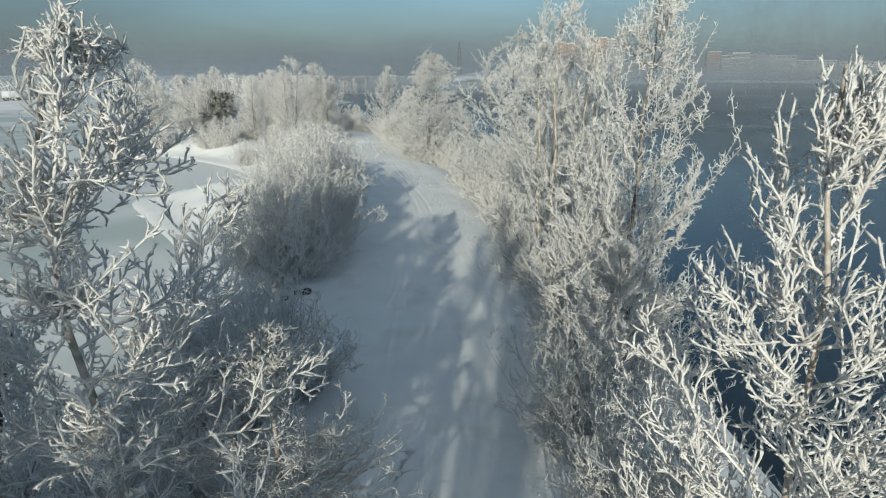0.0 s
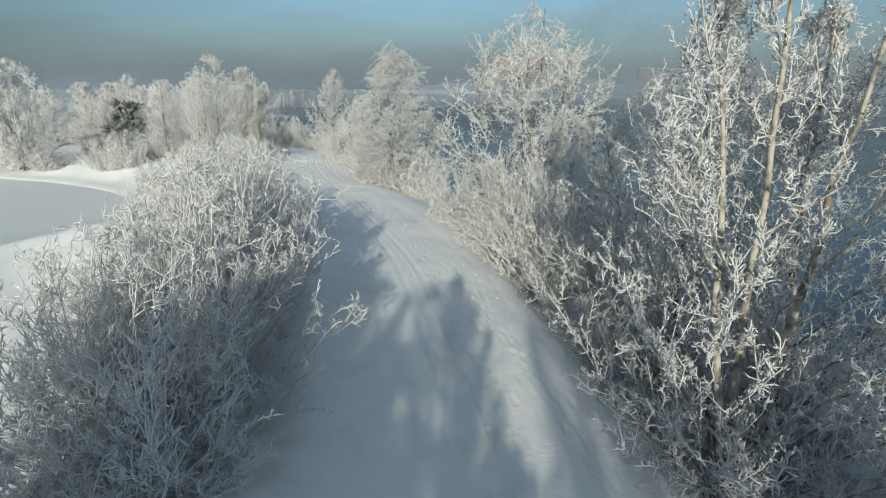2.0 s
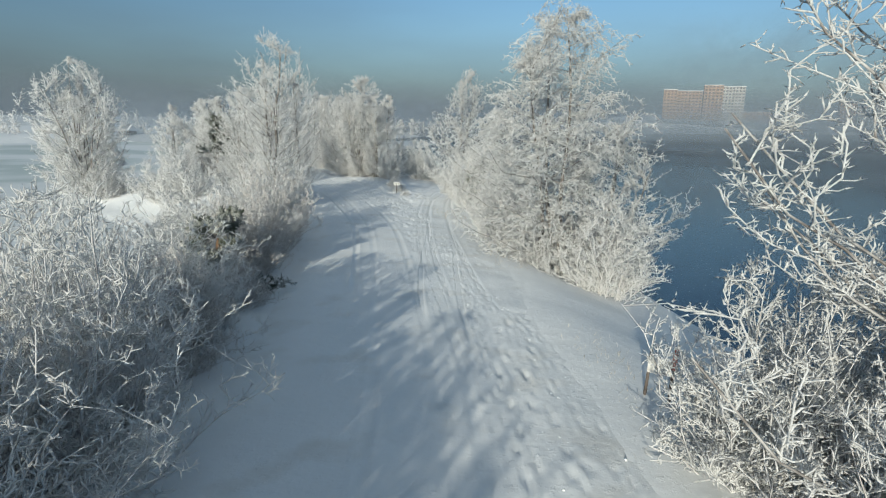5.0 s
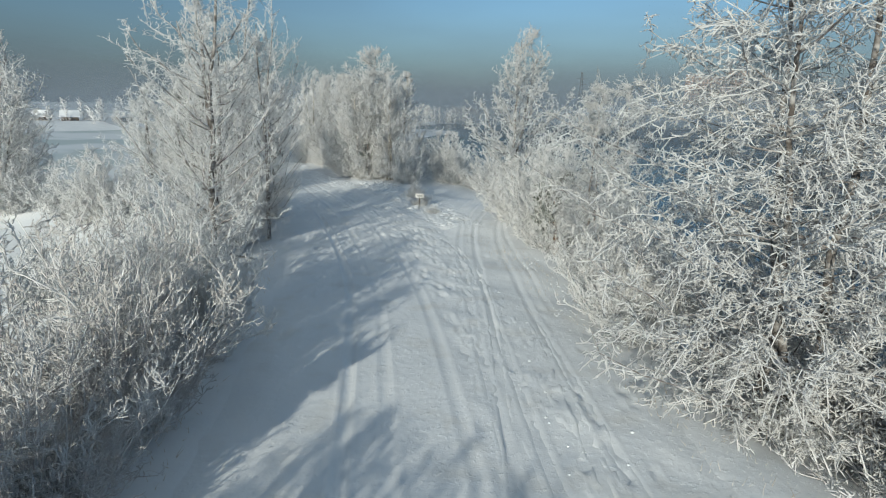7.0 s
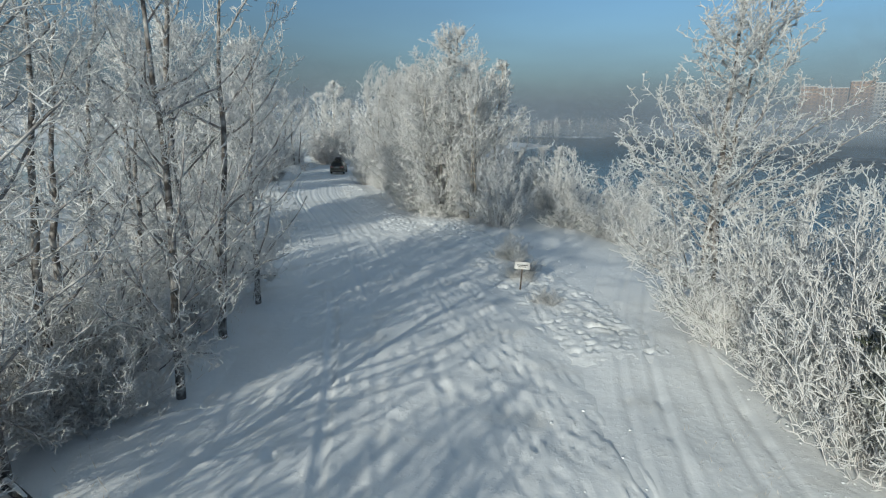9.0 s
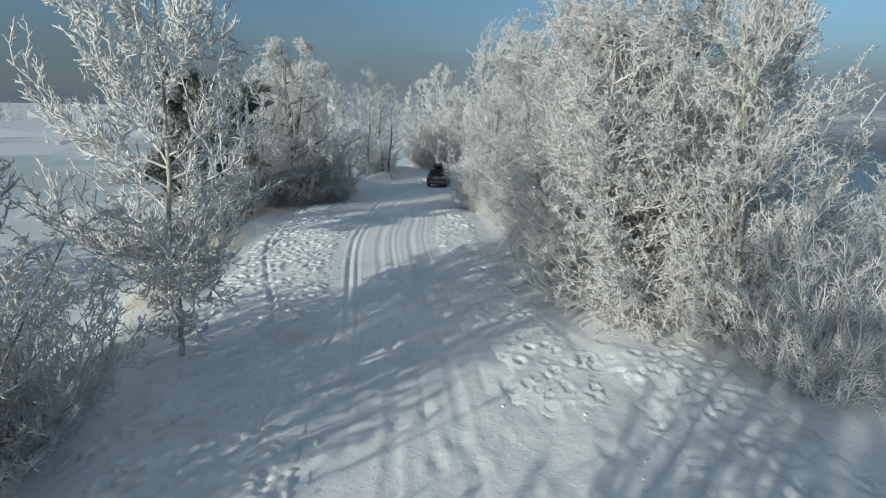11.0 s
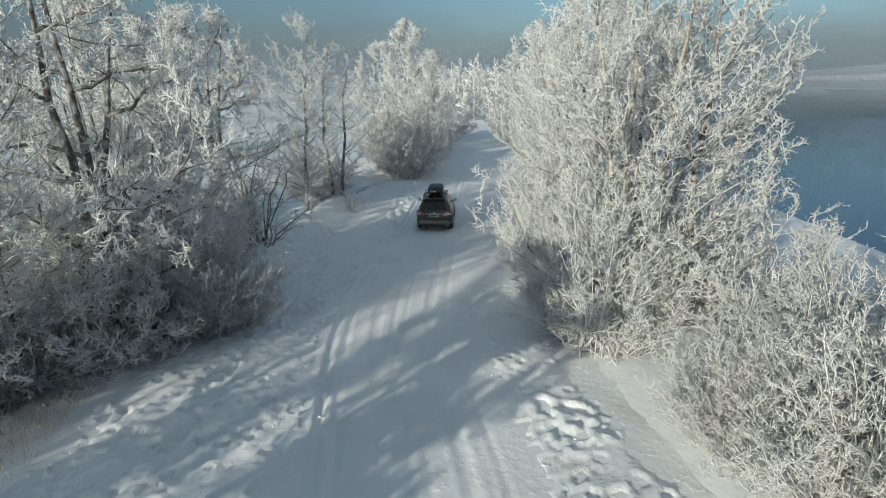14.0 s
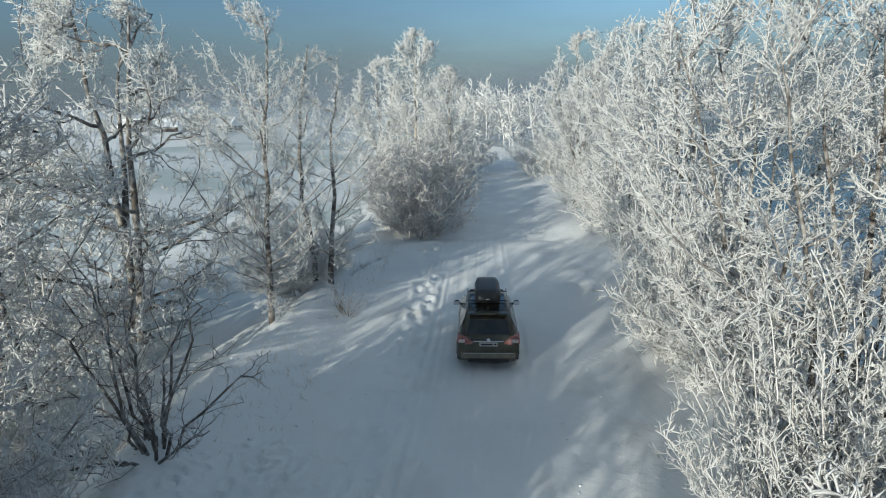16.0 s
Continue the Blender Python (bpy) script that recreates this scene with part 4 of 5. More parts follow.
plant("bush", -40.0, 101.0, 4.5, 6.0)
plant("birch", -61.0, 115.0, 12.0, 8.0)
plant("bush", -37.0, 100.0, 5.0, 6.0)
# two bushes added for their shade on the track at the bend
plant("bush", -36.8, 109.6, 5.0, 6.0)
plant("bush", -34.4, 110.2, 4.4, 4.6)
plant("bush", -49.0, 104.5, 4.0, 6.0)
# this birch is set where its shade falls on the track
plant("birch", -33.4, 107.2, 11.0, 6.0, 1)
plant("pine", -47.1, 123.6, 9.0, 7.6, 1, 200)
# ---- the bend and the last stretch, right
plant("birch", -27.2, 128.0, 13.4, 8.0, 1)
plant("birch", -24.0, 124.0, 10.4, 5.0, 1)
plant("birch", -23.5, 128.5, 11.0, 6.0)
plant("bush", -21.5, 121.5, 5.0, 4.5)
plant("bush", -18.5, 127.0, 5.2, 4.6)
plant("bush", -14.0, 137.0, 5.6, 7.0)
plant("bush", -20.5, 134.0, 5.0, 6.0)
plant("weeping", -26.4, 124.6, 11.0, 7.4, 1)
plant("willow", -28.8, 128.2, 11.0, 6.2, 1)
plant("weeping", -32.0, 131.6, 11.0, 6.8, 1)
plant("bush", -35.4, 136.4, 3.8, 3.8, 1)
plant("willow", -29.6, 133.6, 10.4, 6.0, 1)
plant("bush", -32.6, 133.2, 4.0, 4.0, 1)
plant("bush", -33.6, 134.8, 4.4, 4.0, 1)
plant("bush", -35.4, 139.8, 4.2, 4.4, 1)
plant("bush", -37.4, 138.6, 2.8, 3.0, 1)
plant("bush", -36.2, 137.6, 3.0, 3.2, 1)
plant("bush", -33.5, 142.0, 4.0, 4.6)
plant("birch", -40.0, 143.8, 12.6, 6.6, 1, pick=2)
plant("birch", -38.6, 144.8, 12.0, 5.0, 1, pick=3)
plant("bush", -40.6, 142.4, 4.8, 4.8, 1)
plant("birch", -40.0, 148.0, 9.6, 5.8)
plant("willow", -42.2, 151.5, 11.6, 6.8, 1)
plant("bush", -43.2, 147.8, 5.0, 4.4, 1)
plant("willow", -43.6, 156.0, 11.8, 7.0, 0)
plant("bush", -45.4, 156.8, 5.0, 4.6)
plant("bush", -45.4, 161.0, 5.6, 5.0)
plant("birch", -46.4, 165.0, 13.2, 7.4, pick=2)
plant("willow", -49.4, 173.0, 11.8, 7.4)
plant("bush", -51.2, 178.0, 5.5, 5.6)
plant("birch", -54.0, 183.5, 12.8, 7.6, pick=2)
plant("birch", -56.0, 196.0, 11.0, 7.0)
# ---- the last stretch, left
plant("spreading", -52.8, 136.8, 11.2, 8.8, 1, 150)
plant("brush", -52.2, 137.0, 5.0, 6.0, 1)
plant("bush", -54.8, 140.8, 4.8, 4.6, 1)
plant("willow", -55.6, 139.4, 10.4, 7.0, 1)
plant("bush", -58.4, 138.4, 4.8, 5.5)
plant("bare", -53.0, 131.0, 3.6, 4.4, 1)
plant("bare", -55.6, 129.4, 3.4, 4.6, 1)
plant("bare", -50.6, 128.6, 3.0, 3.2, 1)
plant("young", -35.8, 114.9, 11.0, 5.0, 1, pick=2)
plant("airy", -58.6, 153.4, 10.6, 4.4, 1, pick=0)
plant("airy", -59.0, 157.6, 9.0, 4.8, 1, pick=1)
plant("spreading", -65.4, 153.4, 13.5, 11.0, 1)
plant("birch", -63.0, 147.5, 12.0, 7.0)
plant("birch", -70.5, 150.0, 12.0, 8.0)
plant("birch", -60.5, 144.5, 10.5, 6.0)
plant("bare", -55.0, 145.6, 4.4, 4.6, 1, pick=0)
plant("bush", -60.5, 157.5, 3.8, 5.0)
plant("brush", -61.6, 170.5, 5.4, 8.0, 0)
plant("brush", -63.5, 175.0, 5.4, 8.0, 0)
plant("birch", -70.0, 188.0, 14.5, 9.0)
plant("birch", -74.5, 190.0, 13.5, 9.0)
plant("birch", -66.0, 186.0, 11.0, 7.0)
plant("bush", -72.0, 203.0, 6.0, 9.0)
plant("bush", -62.0, 205.0, 6.0, 9.0)
plant("birch", -60.0, 212.0, 11.0, 8.0)
# ---- behind the start of the path, unseen, added for their shade
plant("birch", -6.8, -5.0, 11.0, 6.0)
plant("birch", -8.0, 1.0, 9.5, 5.5)
plant("birch", 5.6, -4.0, 11.0, 6.0)
plant("bush", -6.6, 4.5, 4.6, 5.0)
# ---- more of the hedges and thickets
plant("bush", -6.4, 13.5, 3.6, 4.4, 1)
plant("bush", -10.0, 32.0, 5.0, 5.5)
plant("bush", -12.5, 40.0, 4.6, 5.5)
plant("bush", -14.5, 53.0, 4.2, 5.5)
plant("bush", -17.5, 62.5, 3.8, 5.0)
plant("bush", 7.8, 24.5, 4.0, 5.0)
plant("bush", 9.0, 28.0, 4.0, 5.0)
plant("bush", 6.8, 34.0, 4.4, 5.0, 1)
plant("bush", 8.2, 50.5, 7.0, 6.5)
plant("bush", -24.2, 93.6, 3.4, 4.0, 1)
plant("bush", -26.6, 98.6, 3.4, 4.4, 1)
plant("bush", -28.5, 103.0, 3.4, 4.4, 1)
plant("bush", -25.5, 88.5, 3.2, 4.4)
plant("brush", -53.5, 134.0, 4.2, 5.0, 1)
plant("bush", -25.5, 126.0, 5.0, 6.0)
plant("bush", -29.5, 130.0, 5.0, 5.5)
plant("bush", -36.8, 146.5, 4.4, 5.5)
plant("bush", -1.0, 86.0, 4.6, 5.5)
plant("bush", 0.4, 81.0, 4.6, 6.0)
# two birches and a bush added beyond the view to shade the hedge
plant("birch", -9.6, 7.5, 10.0, 5.5)
plant("birch", -11.6, 13.0, 8.5, 5.0)
plant("bush", -9.4, 12.0, 4.6, 5.0)
plant("brush", -54.0, 140.2, 4.4, 5.4, 1)
plant("brush", -66.5, 178.0, 5.2, 7.0, 0)
# ---- tall unseen trees behind the start, added to shade the track and hedge
plant("birch", -10.6, -2.0, 11.0, 7.0)
plant("birch", -11.5, -12.0, 17.0, 9.0)
plant("willow", -10.4, -6.0, 14.5, 10.0)
plant("willow", -8.4, -11.0, 16.0, 8.0)
plant("birch", -11.8, -9.5, 16.5, 10.5)
plant("birch", -1.6, -9.0, 13.5, 5.5)
plant("willow", -3.4, -15.0, 17.0, 6.0)
plant("willow", -13.6, -4.0, 15.5, 10.5)
plant("birch", -9.2, 0.5, 10.0, 5.5)
plant("willow", -14.6, -8.0, 17.0, 11.0)
plant("birch", -13.0, -17.0, 18.0, 9.0)
plant("willow", -8.4, -4.4, 10.0, 6.0)
# ---- shaded brush on the bank
plant("brush", -14.8, 66.2, 2.4, 3.0, 1)
plant("brush", -16.6, 70.6, 3.0, 4.0, 1)
plant("brush", -13.0, 61.0, 3.6, 4.0, 1)
# ---- low bushes beside the last bend
plant("bush", -14.5, 124.0, 3.2, 4.6)
plant("bush", -17.5, 124.5, 3.4, 4.4)
plant("bush", -11.5, 121.0, 3.0, 4.4)
plant("bush", -34.8, 137.4, 3.4, 4.0, 1)
# ---- brushwood round the sign
plant("bush", -17.6, 110.0, 1.2, 2.0)
plant("bush", -16.0, 106.6, 0.8, 1.6)
plant("bush", -18.6, 112.6, 1.4, 2.4)
plant("bush", -28.8, 126.0, 3.6, 4.0, 1)
plant("young", -27.5, 124.4, 9.0, 5.4, 1, pick=0)
plant("brush", -25.4, 93.6, 3.2, 4.0, 1)
plant("brush", -23.9, 90.2, 2.8, 3.4, 1)
plant("brush", -27.6, 96.6, 3.2, 4.2, 1)
plant("bush", -6.4, 15.0, 4.4, 5.0, 1)
plant("bush", -8.6, 13.6, 4.4, 5.4, 1)
# ---- thicket on the water side
plant("bush", 7.4, 29.0, 5.0, 5.0, 1)
plant("bush", 6.8, 35.8, 5.0, 5.2, 1)
plant("bush", 7.8, 40.0, 6.4, 6.5, 1)
plant("bush", 9.6, 45.0, 7.0, 7.0)
plant("bush", 9.4, 33.0, 5.0, 6.0)

plant("bush", -5.4, 17.6, 4.0, 4.6, 1)
# ---- more trees in the thicket left of the last stretch
plant("willow", -52.4, 133.8, 8.6, 6.4, 1)
plant("bush", -55.8, 136.4, 5.6, 6.0, 0)
plant("brush", -50.9, 138.8, 3.6, 4.4, 1)
plant("bare", -57.0, 155.6, 1.3, 1.8, 1)

# what was built and not planted goes
for (kind, near), stock in STOCK.items():
    for k, ob in enumerate(stock):
        if (kind, near, k) not in USED:
            for o in (*ob.children_recursive, ob):
                bpy.data.objects.remove(o)



# ---------------------------------------------------------------- helpers for built things
def bevelled(name, bm, mat, parent, label="", bevel=0.0, segments=2, soft=False):
    """Links a bmesh as one part under a thing."""
    if bevel:
        bmesh.ops.bevel(bm, geom=list(bm.edges), offset=bevel, segments=segments, affect="EDGES", clamp_overlap=True)
    me = bpy.data.meshes.new(name)
    bm.to_mesh(me)
    bm.free()
    for p in me.polygons:
        p.use_smooth = soft
    me.materials.append(mat)
    ob = new(name, me)
    ob.parent = parent
    return tagged(ob, label)


def box_bm(size, at=(0, 0, 0), taper=(1, 1)):
    bm = bmesh.new()
    bmesh.ops.create_cube(bm, size=1)
    for v in bm.verts:
        k = taper if v.co.z > 0 else (1, 1)
        v.co = Vector((v.co.x * size[0] * k[0] + at[0], v.co.y * size[1] * k[1] + at[1], v.co.z * size[2] + at[2]))
    return bm


def rod_bm(a, b, r0, r1=None, sides=10):
    a, b = Vector(a), Vector(b)
    bm = bmesh.new()
    bmesh.ops.create_cone(bm, cap_ends=True, segments=sides, radius1=r0, radius2=r0 if r1 is None else r1, depth=(b - a).length)
    m = Matrix.Translation((a + b) / 2) @ (b - a).to_track_quat("Z", "Y").to_matrix().to_4x4()
    bmesh.ops.transform(bm, matrix=m, verts=bm.verts)
    return bm


def loft_bm(rings, close=True):
    """A skin over rings of equal length; the ends are closed."""
    bm = bmesh.new()
    vs = [[bm.verts.new(p) for p in ring] for ring in rings]
    n = len(rings[0])
    for a, b in zip(vs[:-1], vs[1:]):
        for k in range(n):
            bm.faces.new((a[k], a[(k + 1) % n], b[(k + 1) % n], b[k]))
    if close:
        bm.faces.new(vs[0][::-1])
        bm.faces.new(vs[-1])
    bmesh.ops.recalc_face_normals(bm, faces=bm.faces)
    return bm


def height_at(x, y):
    return float(snow_height(np.array([x]), np.array([y]))[0])


PAINT = material("dusty_olive_paint", (0.060, 0.052, 0.034), (0.105, 0.094, 0.070), 2.5, 0.35, coat=0.4, metal=0.35)
DUSTY = material("salt_dusted_paint", (0.12, 0.105, 0.075), (0.20, 0.18, 0.14), 4.0, 0.6)
GLASS = material("tinted_glass", (0.012, 0.013, 0.014), (0.05, 0.045, 0.036), 1.6, 0.12)
BLACK = material("black_plastic", (0.012, 0.012, 0.013), (0.03, 0.03, 0.031), 5.0, 0.45)
RUBBER = material("tyre_rubber", (0.012, 0.012, 0.012), (0.25, 0.25, 0.25), 6.0, 0.8, spread=(0.55, 0.8))
ALLOY = material("alloy", (0.35, 0.35, 0.36), (0.2, 0.19, 0.18), 8.0, 0.35, metal=0.9)
CHROME = material("chrome", (0.7, 0.7, 0.72), None, rough=0.15, metal=1.0)
LAMP_RED = material("red_lamp_glass", (0.30, 0.085, 0.075), (0.44, 0.24, 0.22), 9.0, 0.2)
LAMP_CLEAR = material("pale_lamp_glass", (0.55, 0.42, 0.40), (0.62, 0.55, 0.52), 6.0, 0.2)
PLATE = material("plate_white", (0.62, 0.61, 0.57), (0.5, 0.48, 0.43), 9.0, 0.5)
INK = material("plate_ink", (0.03, 0.03, 0.03), None, rough=0.6)


# ---------------------------------------------------------------- the car
def ring(y, w_low, w_belt, w_top, z_low, z_belt, z_top):
    """Half sections mirrored: sill, flank, belt line and top, seen along the car."""
    right = [(0.86 * w_low, z_low), (w_low, z_low + 0.10), (w_belt, 0.5 * (z_low + z_belt)), (w_belt * 0.985, z_belt - 0.06),
             (0.94 * w_belt, z_belt), (w_top * 1.02, z_top - 0.05), (w_top * 0.86, z_top), (w_top * 0.4, z_top + 0.015)]
    return [(x, y, z) for x, z in right] + [(-x, y, z) for x, z in right[::-1]]


def car_at(m):
    """A compact off-road car with a roof box, its tail at y = 0 and its nose at 4.6."""
    car = new("car")
    low = [ring(*a) for a in ((0.00, 0.78, 0.80, 0.70, 0.42, 0.86, 0.96), (0.05, 0.86, 0.88, 0.78, 0.34, 0.92, 1.06), (0.35, 0.89, 0.905, 0.82, 0.30, 0.98, 1.10),
                              (0.9, 0.90, 0.91, 0.84, 0.30, 1.00, 1.12), (2.0, 0.90, 0.91, 0.84, 0.28, 0.99, 1.10), (3.1, 0.90, 0.91, 0.84, 0.28, 0.98, 1.08),
                              (3.55, 0.90, 0.905, 0.80, 0.30, 0.95, 1.04), (4.2, 0.88, 0.89, 0.72, 0.32, 0.84, 0.95), (4.5, 0.80, 0.82, 0.62, 0.36, 0.72, 0.82), (4.6, 0.66, 0.68, 0.5, 0.42, 0.62, 0.70))]
    body = bevelled("body", loft_bm(low), PAINT, car, soft=True)
    cab = [ring(*a) for a in ((0.12, 0.74, 0.76, 0.66, 0.98, 1.02, 1.08), (0.35, 0.80, 0.81, 0.60, 0.98, 1.10, 1.46), (0.62, 0.82, 0.825, 0.60, 0.98, 1.12, 1.63), (1.3, 0.83, 0.835, 0.62, 0.98, 1.12, 1.68),
                              (2.2, 0.83, 0.835, 0.61, 0.98, 1.10, 1.67), (2.75, 0.82, 0.825, 0.58, 0.98, 1.08, 1.58), (3.3, 0.80, 0.81, 0.62, 0.98, 1.05, 1.24), (3.62, 0.76, 0.78, 0.68, 0.96, 1.00, 1.04))]
    bevelled("cabin", loft_bm(cab), PAINT, car, soft=True)
    # windows, a little proud of the cabin
    rear = bmesh.new()
    rear.faces.new([rear.verts.new(p) for p in ((-0.62, 0.13, 1.10), (0.62, 0.13, 1.10), (0.53, 0.335, 1.46), (-0.53, 0.335, 1.46))])
    grown = bmesh.ops.extrude_face_region(rear, geom=rear.faces[:])
    bmesh.ops.translate(rear, verts=[v for v in grown["geom"] if isinstance(v, bmesh.types.BMVert)], vec=(0, -0.02, 0.012))
    window = bevelled("rear_window", rear, GLASS, car, "dusty rear window with a wiped arc")
    bevelled("wiper", rod_bm((0.0, 0.10, 1.11), (0.30, 0.17, 1.20), 0.012), BLACK, window)
    front = bmesh.new()
    front.faces.new([front.verts.new(p) for p in ((-0.64, 3.52, 1.08), (0.64, 3.52, 1.08), (0.53, 2.82, 1.57), (-0.53, 2.82, 1.57))])
    bmesh.ops.translate(front, verts=front.verts, vec=(0, 0.02, 0.02))
    bevelled("windscreen", front, GLASS, car)
    for k in (-1, 1):
        for y0, y1, top0, top1 in ((0.55, 1.15, 1.44, 1.55), (1.2, 2.02, 1.55, 1.56), (2.1, 3.0, 1.55, 1.38)):
            pane = bmesh.new()
            pts = [(0.838, y0, 1.13), (0.838, y1, 1.11), (0.838 - 0.48 * (top1 - 1.12), y1, top1), (0.838 - 0.48 * (top0 - 1.12), y0, top0)]
            pane.faces.new([pane.verts.new((k * (x + 0.006), y, z)) for x, y, z in pts])
            bevelled("side_window", pane, GLASS, car)
        mirror = bevelled("wing_mirror", box_bm((0.22, 0.12, 0.15), (k * 0.985, 2.88, 1.13), (0.8, 0.8)), BLACK, car, bevel=0.03)
        bevelled("mirror_arm", rod_bm((k * 0.80, 2.92, 1.06), (k * 0.93, 2.89, 1.09), 0.035, sides=8), BLACK, mirror)
        bevelled("mirror_glass", box_bm((0.19, 0.01, 0.11), (k * 0.985, 2.815, 1.13)), CHROME, mirror)
        # tail lamp: red wrap-round glass with a paler band
        lamp = bevelled("tail_lamp", loft_bm([[(k * x, y, z) for x, y, z in q] for q in (((0.895, 0.42, 0.93), (0.895, 0.42, 1.08), (0.885, 0.46, 1.08), (0.885, 0.46, 0.93)),
                        ((0.905, 0.10, 0.84), (0.885, 0.11, 1.12), (0.84, 0.16, 1.12), (0.86, 0.16, 0.84)), ((0.66, -0.005, 0.845), (0.64, 0.0, 1.06), (0.62, 0.06, 1.06), (0.64, 0.06, 0.845)), ((0.46, -0.01, 0.875), (0.45, -0.008, 0.925), (0.45, 0.05, 0.925), (0.46, 0.05, 0.875)))]), LAMP_RED, car, "red wrap-round tail lamp")
        bevelled("reverse_lens", box_bm((0.20, 0.03, 0.10), (k * 0.76, 0.012, 0.95), (0.9, 1)), LAMP_CLEAR, lamp, bevel=0.01)
        bevelled("headlamp", box_bm((0.30, 0.16, 0.13), (k * 0.66, 4.44, 0.72), (0.8, 0.6)), LAMP_CLEAR, car, bevel=0.03)
        bevelled("roof_rail", rod_bm((k * 0.60, 0.75, 1.72), (k * 0.61, 2.5, 1.725), 0.018), ALLOY, car, "silver roof rail")
        bevelled("sill", box_bm((0.05, 2.2, 0.09), (k * 0.90, 2.2, 0.33)), BLACK, car, bevel=0.015)
        bevelled("fog_reflector", box_bm((0.16, 0.02, 0.04), (k * 0.66, 0.005, 0.50)), LAMP_RED, car)
        for y in (0.92, 3.62):
            tyre_bm = rod_bm((k * 0.70, y, 0.35), (k * 0.92, y, 0.35), 0.35, sides=28)
            wheel = bevelled("wheel", tyre_bm, RUBBER, car, "snow-dusted tyre", bevel=0.03)
            bevelled("rim", rod_bm((k * 0.90, y, 0.35), (k * 0.926, y, 0.35), 0.22, 0.20, 20), ALLOY, wheel)
            for n in range(5):
                a = n * 1.2566
                bevelled("spoke", rod_bm((k * 0.930, y, 0.35), (k * 0.930, y + 0.2 * math.cos(a), 0.35 + 0.2 * math.sin(a)), 0.022, sides=6), ALLOY, wheel)
            arch = bmesh.new()
            prof = [(math.cos(t), math.sin(t)) for t in np.linspace(0.0, math.pi, 13)]
            inner = [arch.verts.new((k * 0.915, y + 0.39 * c, 0.36 + 0.39 * s)) for c, s in prof]
            outer = [arch.verts.new((k * 0.905, y + 0.46 * c, 0.36 + 0.46 * s)) for c, s in prof]
            for i in range(12):
                arch.faces.new((inner[i], inner[i + 1], outer[i + 1], outer[i]))
            bevelled("wheel_arch", arch, BLACK, car)
    bevelled("bumper", box_bm((1.62, 0.16, 0.26), (0, 0.06, 0.52), (1.04, 1.0)), DUSTY, car, "rear bumper grey with road salt", bevel=0.05)
    bevelled("bumper_skid", box_bm((1.2, 0.12, 0.10), (0, 0.05, 0.36)), BLACK, car, bevel=0.02)
    bevelled("bumper_strip", box_bm((1.40, 0.014, 0.014), (0, -0.024, 0.585)), CHROME, car)
    gate = bevelled("tailgate", box_bm((1.14, 0.03, 0.34), (0, 0.012, 0.84), (1.04, 1)), PAINT, car, bevel=0.012)
    bevelled("chrome_bar", box_bm((0.86, 0.03, 0.03), (0, -0.012, 0.955)), CHROME, gate)
    bevelled("badge", rod_bm((0, -0.02, 0.99), (0, 0.03, 0.99), 0.055, sides=16), CHROME, gate, "round chrome badge")
    plate = bevelled("number_plate", box_bm((0.52, 0.015, 0.115), (0, -0.016, 0.86)), PLATE, gate, "white plate with dark bars")
    bevelled("plate_bar", box_bm((0.34, 0.006, 0.055), (-0.05, -0.027, 0.86)), INK, plate)
    bevelled("plate_bar", box_bm((0.08, 0.006, 0.05), (0.19, -0.027, 0.865)), INK, plate)
    bevelled("spoiler", box_bm((1.16, 0.26, 0.04), (0, 0.42, 1.655), (0.96, 0.8)), PAINT, car, bevel=0.015)
    bevelled("aerial", loft_bm([[(0.03, 0.72, 1.68), (0, 0.62, 1.68), (-0.03, 0.72, 1.68), (0, 0.86, 1.68)], [(0.006, 0.72, 1.75), (0, 0.70, 1.75), (-0.006, 0.72, 1.75), (0, 0.75, 1.75)]]), BLACK, car)
    panel = [[(x, y, z + h) for x, z in ((-w, -0.01), (-0.5 * w, 0.012), (0.5 * w, 0.012), (w, -0.01))] + [(w, y, h - 0.05), (-w, y, h - 0.05)]
             for y, w, h in ((0.62, 0.44, 1.655), (0.9, 0.50, 1.682), (1.3, 0.53, 1.702), (2.2, 0.52, 1.692), (2.62, 0.48, 1.63))]
    bevelled("roof_panel", loft_bm(panel), GLASS, car, "dark glass roof panel")
    for y in (1.25, 2.15):
        bevelled("cross_bar", rod_bm((-0.60, y, 1.75), (0.60, y, 1.75), 0.018), BLACK, car)
    m2 = []
    for y, w, z0, z1 in ((0.85, 0.26, 1.82, 1.98), (0.92, 0.36, 1.79, 2.08), (1.2, 0.39, 1.77, 2.13), (2.2, 0.39, 1.77, 2.12), (2.75, 0.34, 1.80, 2.04), (2.95, 0.24, 1.85, 1.95)):
        m2.append([(x * w, y, z0 + q * (z1 - z0)) for x, q in ((-0.86, 0), (0.86, 0), (1, 0.15), (1, 0.6), (0.9, 0.92), (0.6, 1), (-0.6, 1), (-0.9, 0.92), (-1, 0.6), (-1, 0.15))])
    roof_box = bevelled("roof_box", loft_bm(m2), BLACK, car, "black roof box", soft=True)
    bevelled("maker_mark", box_bm((0.13, 0.01, 0.03), (0, 0.845, 1.92)), PLATE, roof_box, "pale bar")
    car.matrix_basis = m
    return tagged(car, "dusty dark olive car with a black roof box on snow", "car")


car_at(pose(-50.6, 153.2, height_at(-50.6, 153.2) + 0.03, 0, 0, 21))



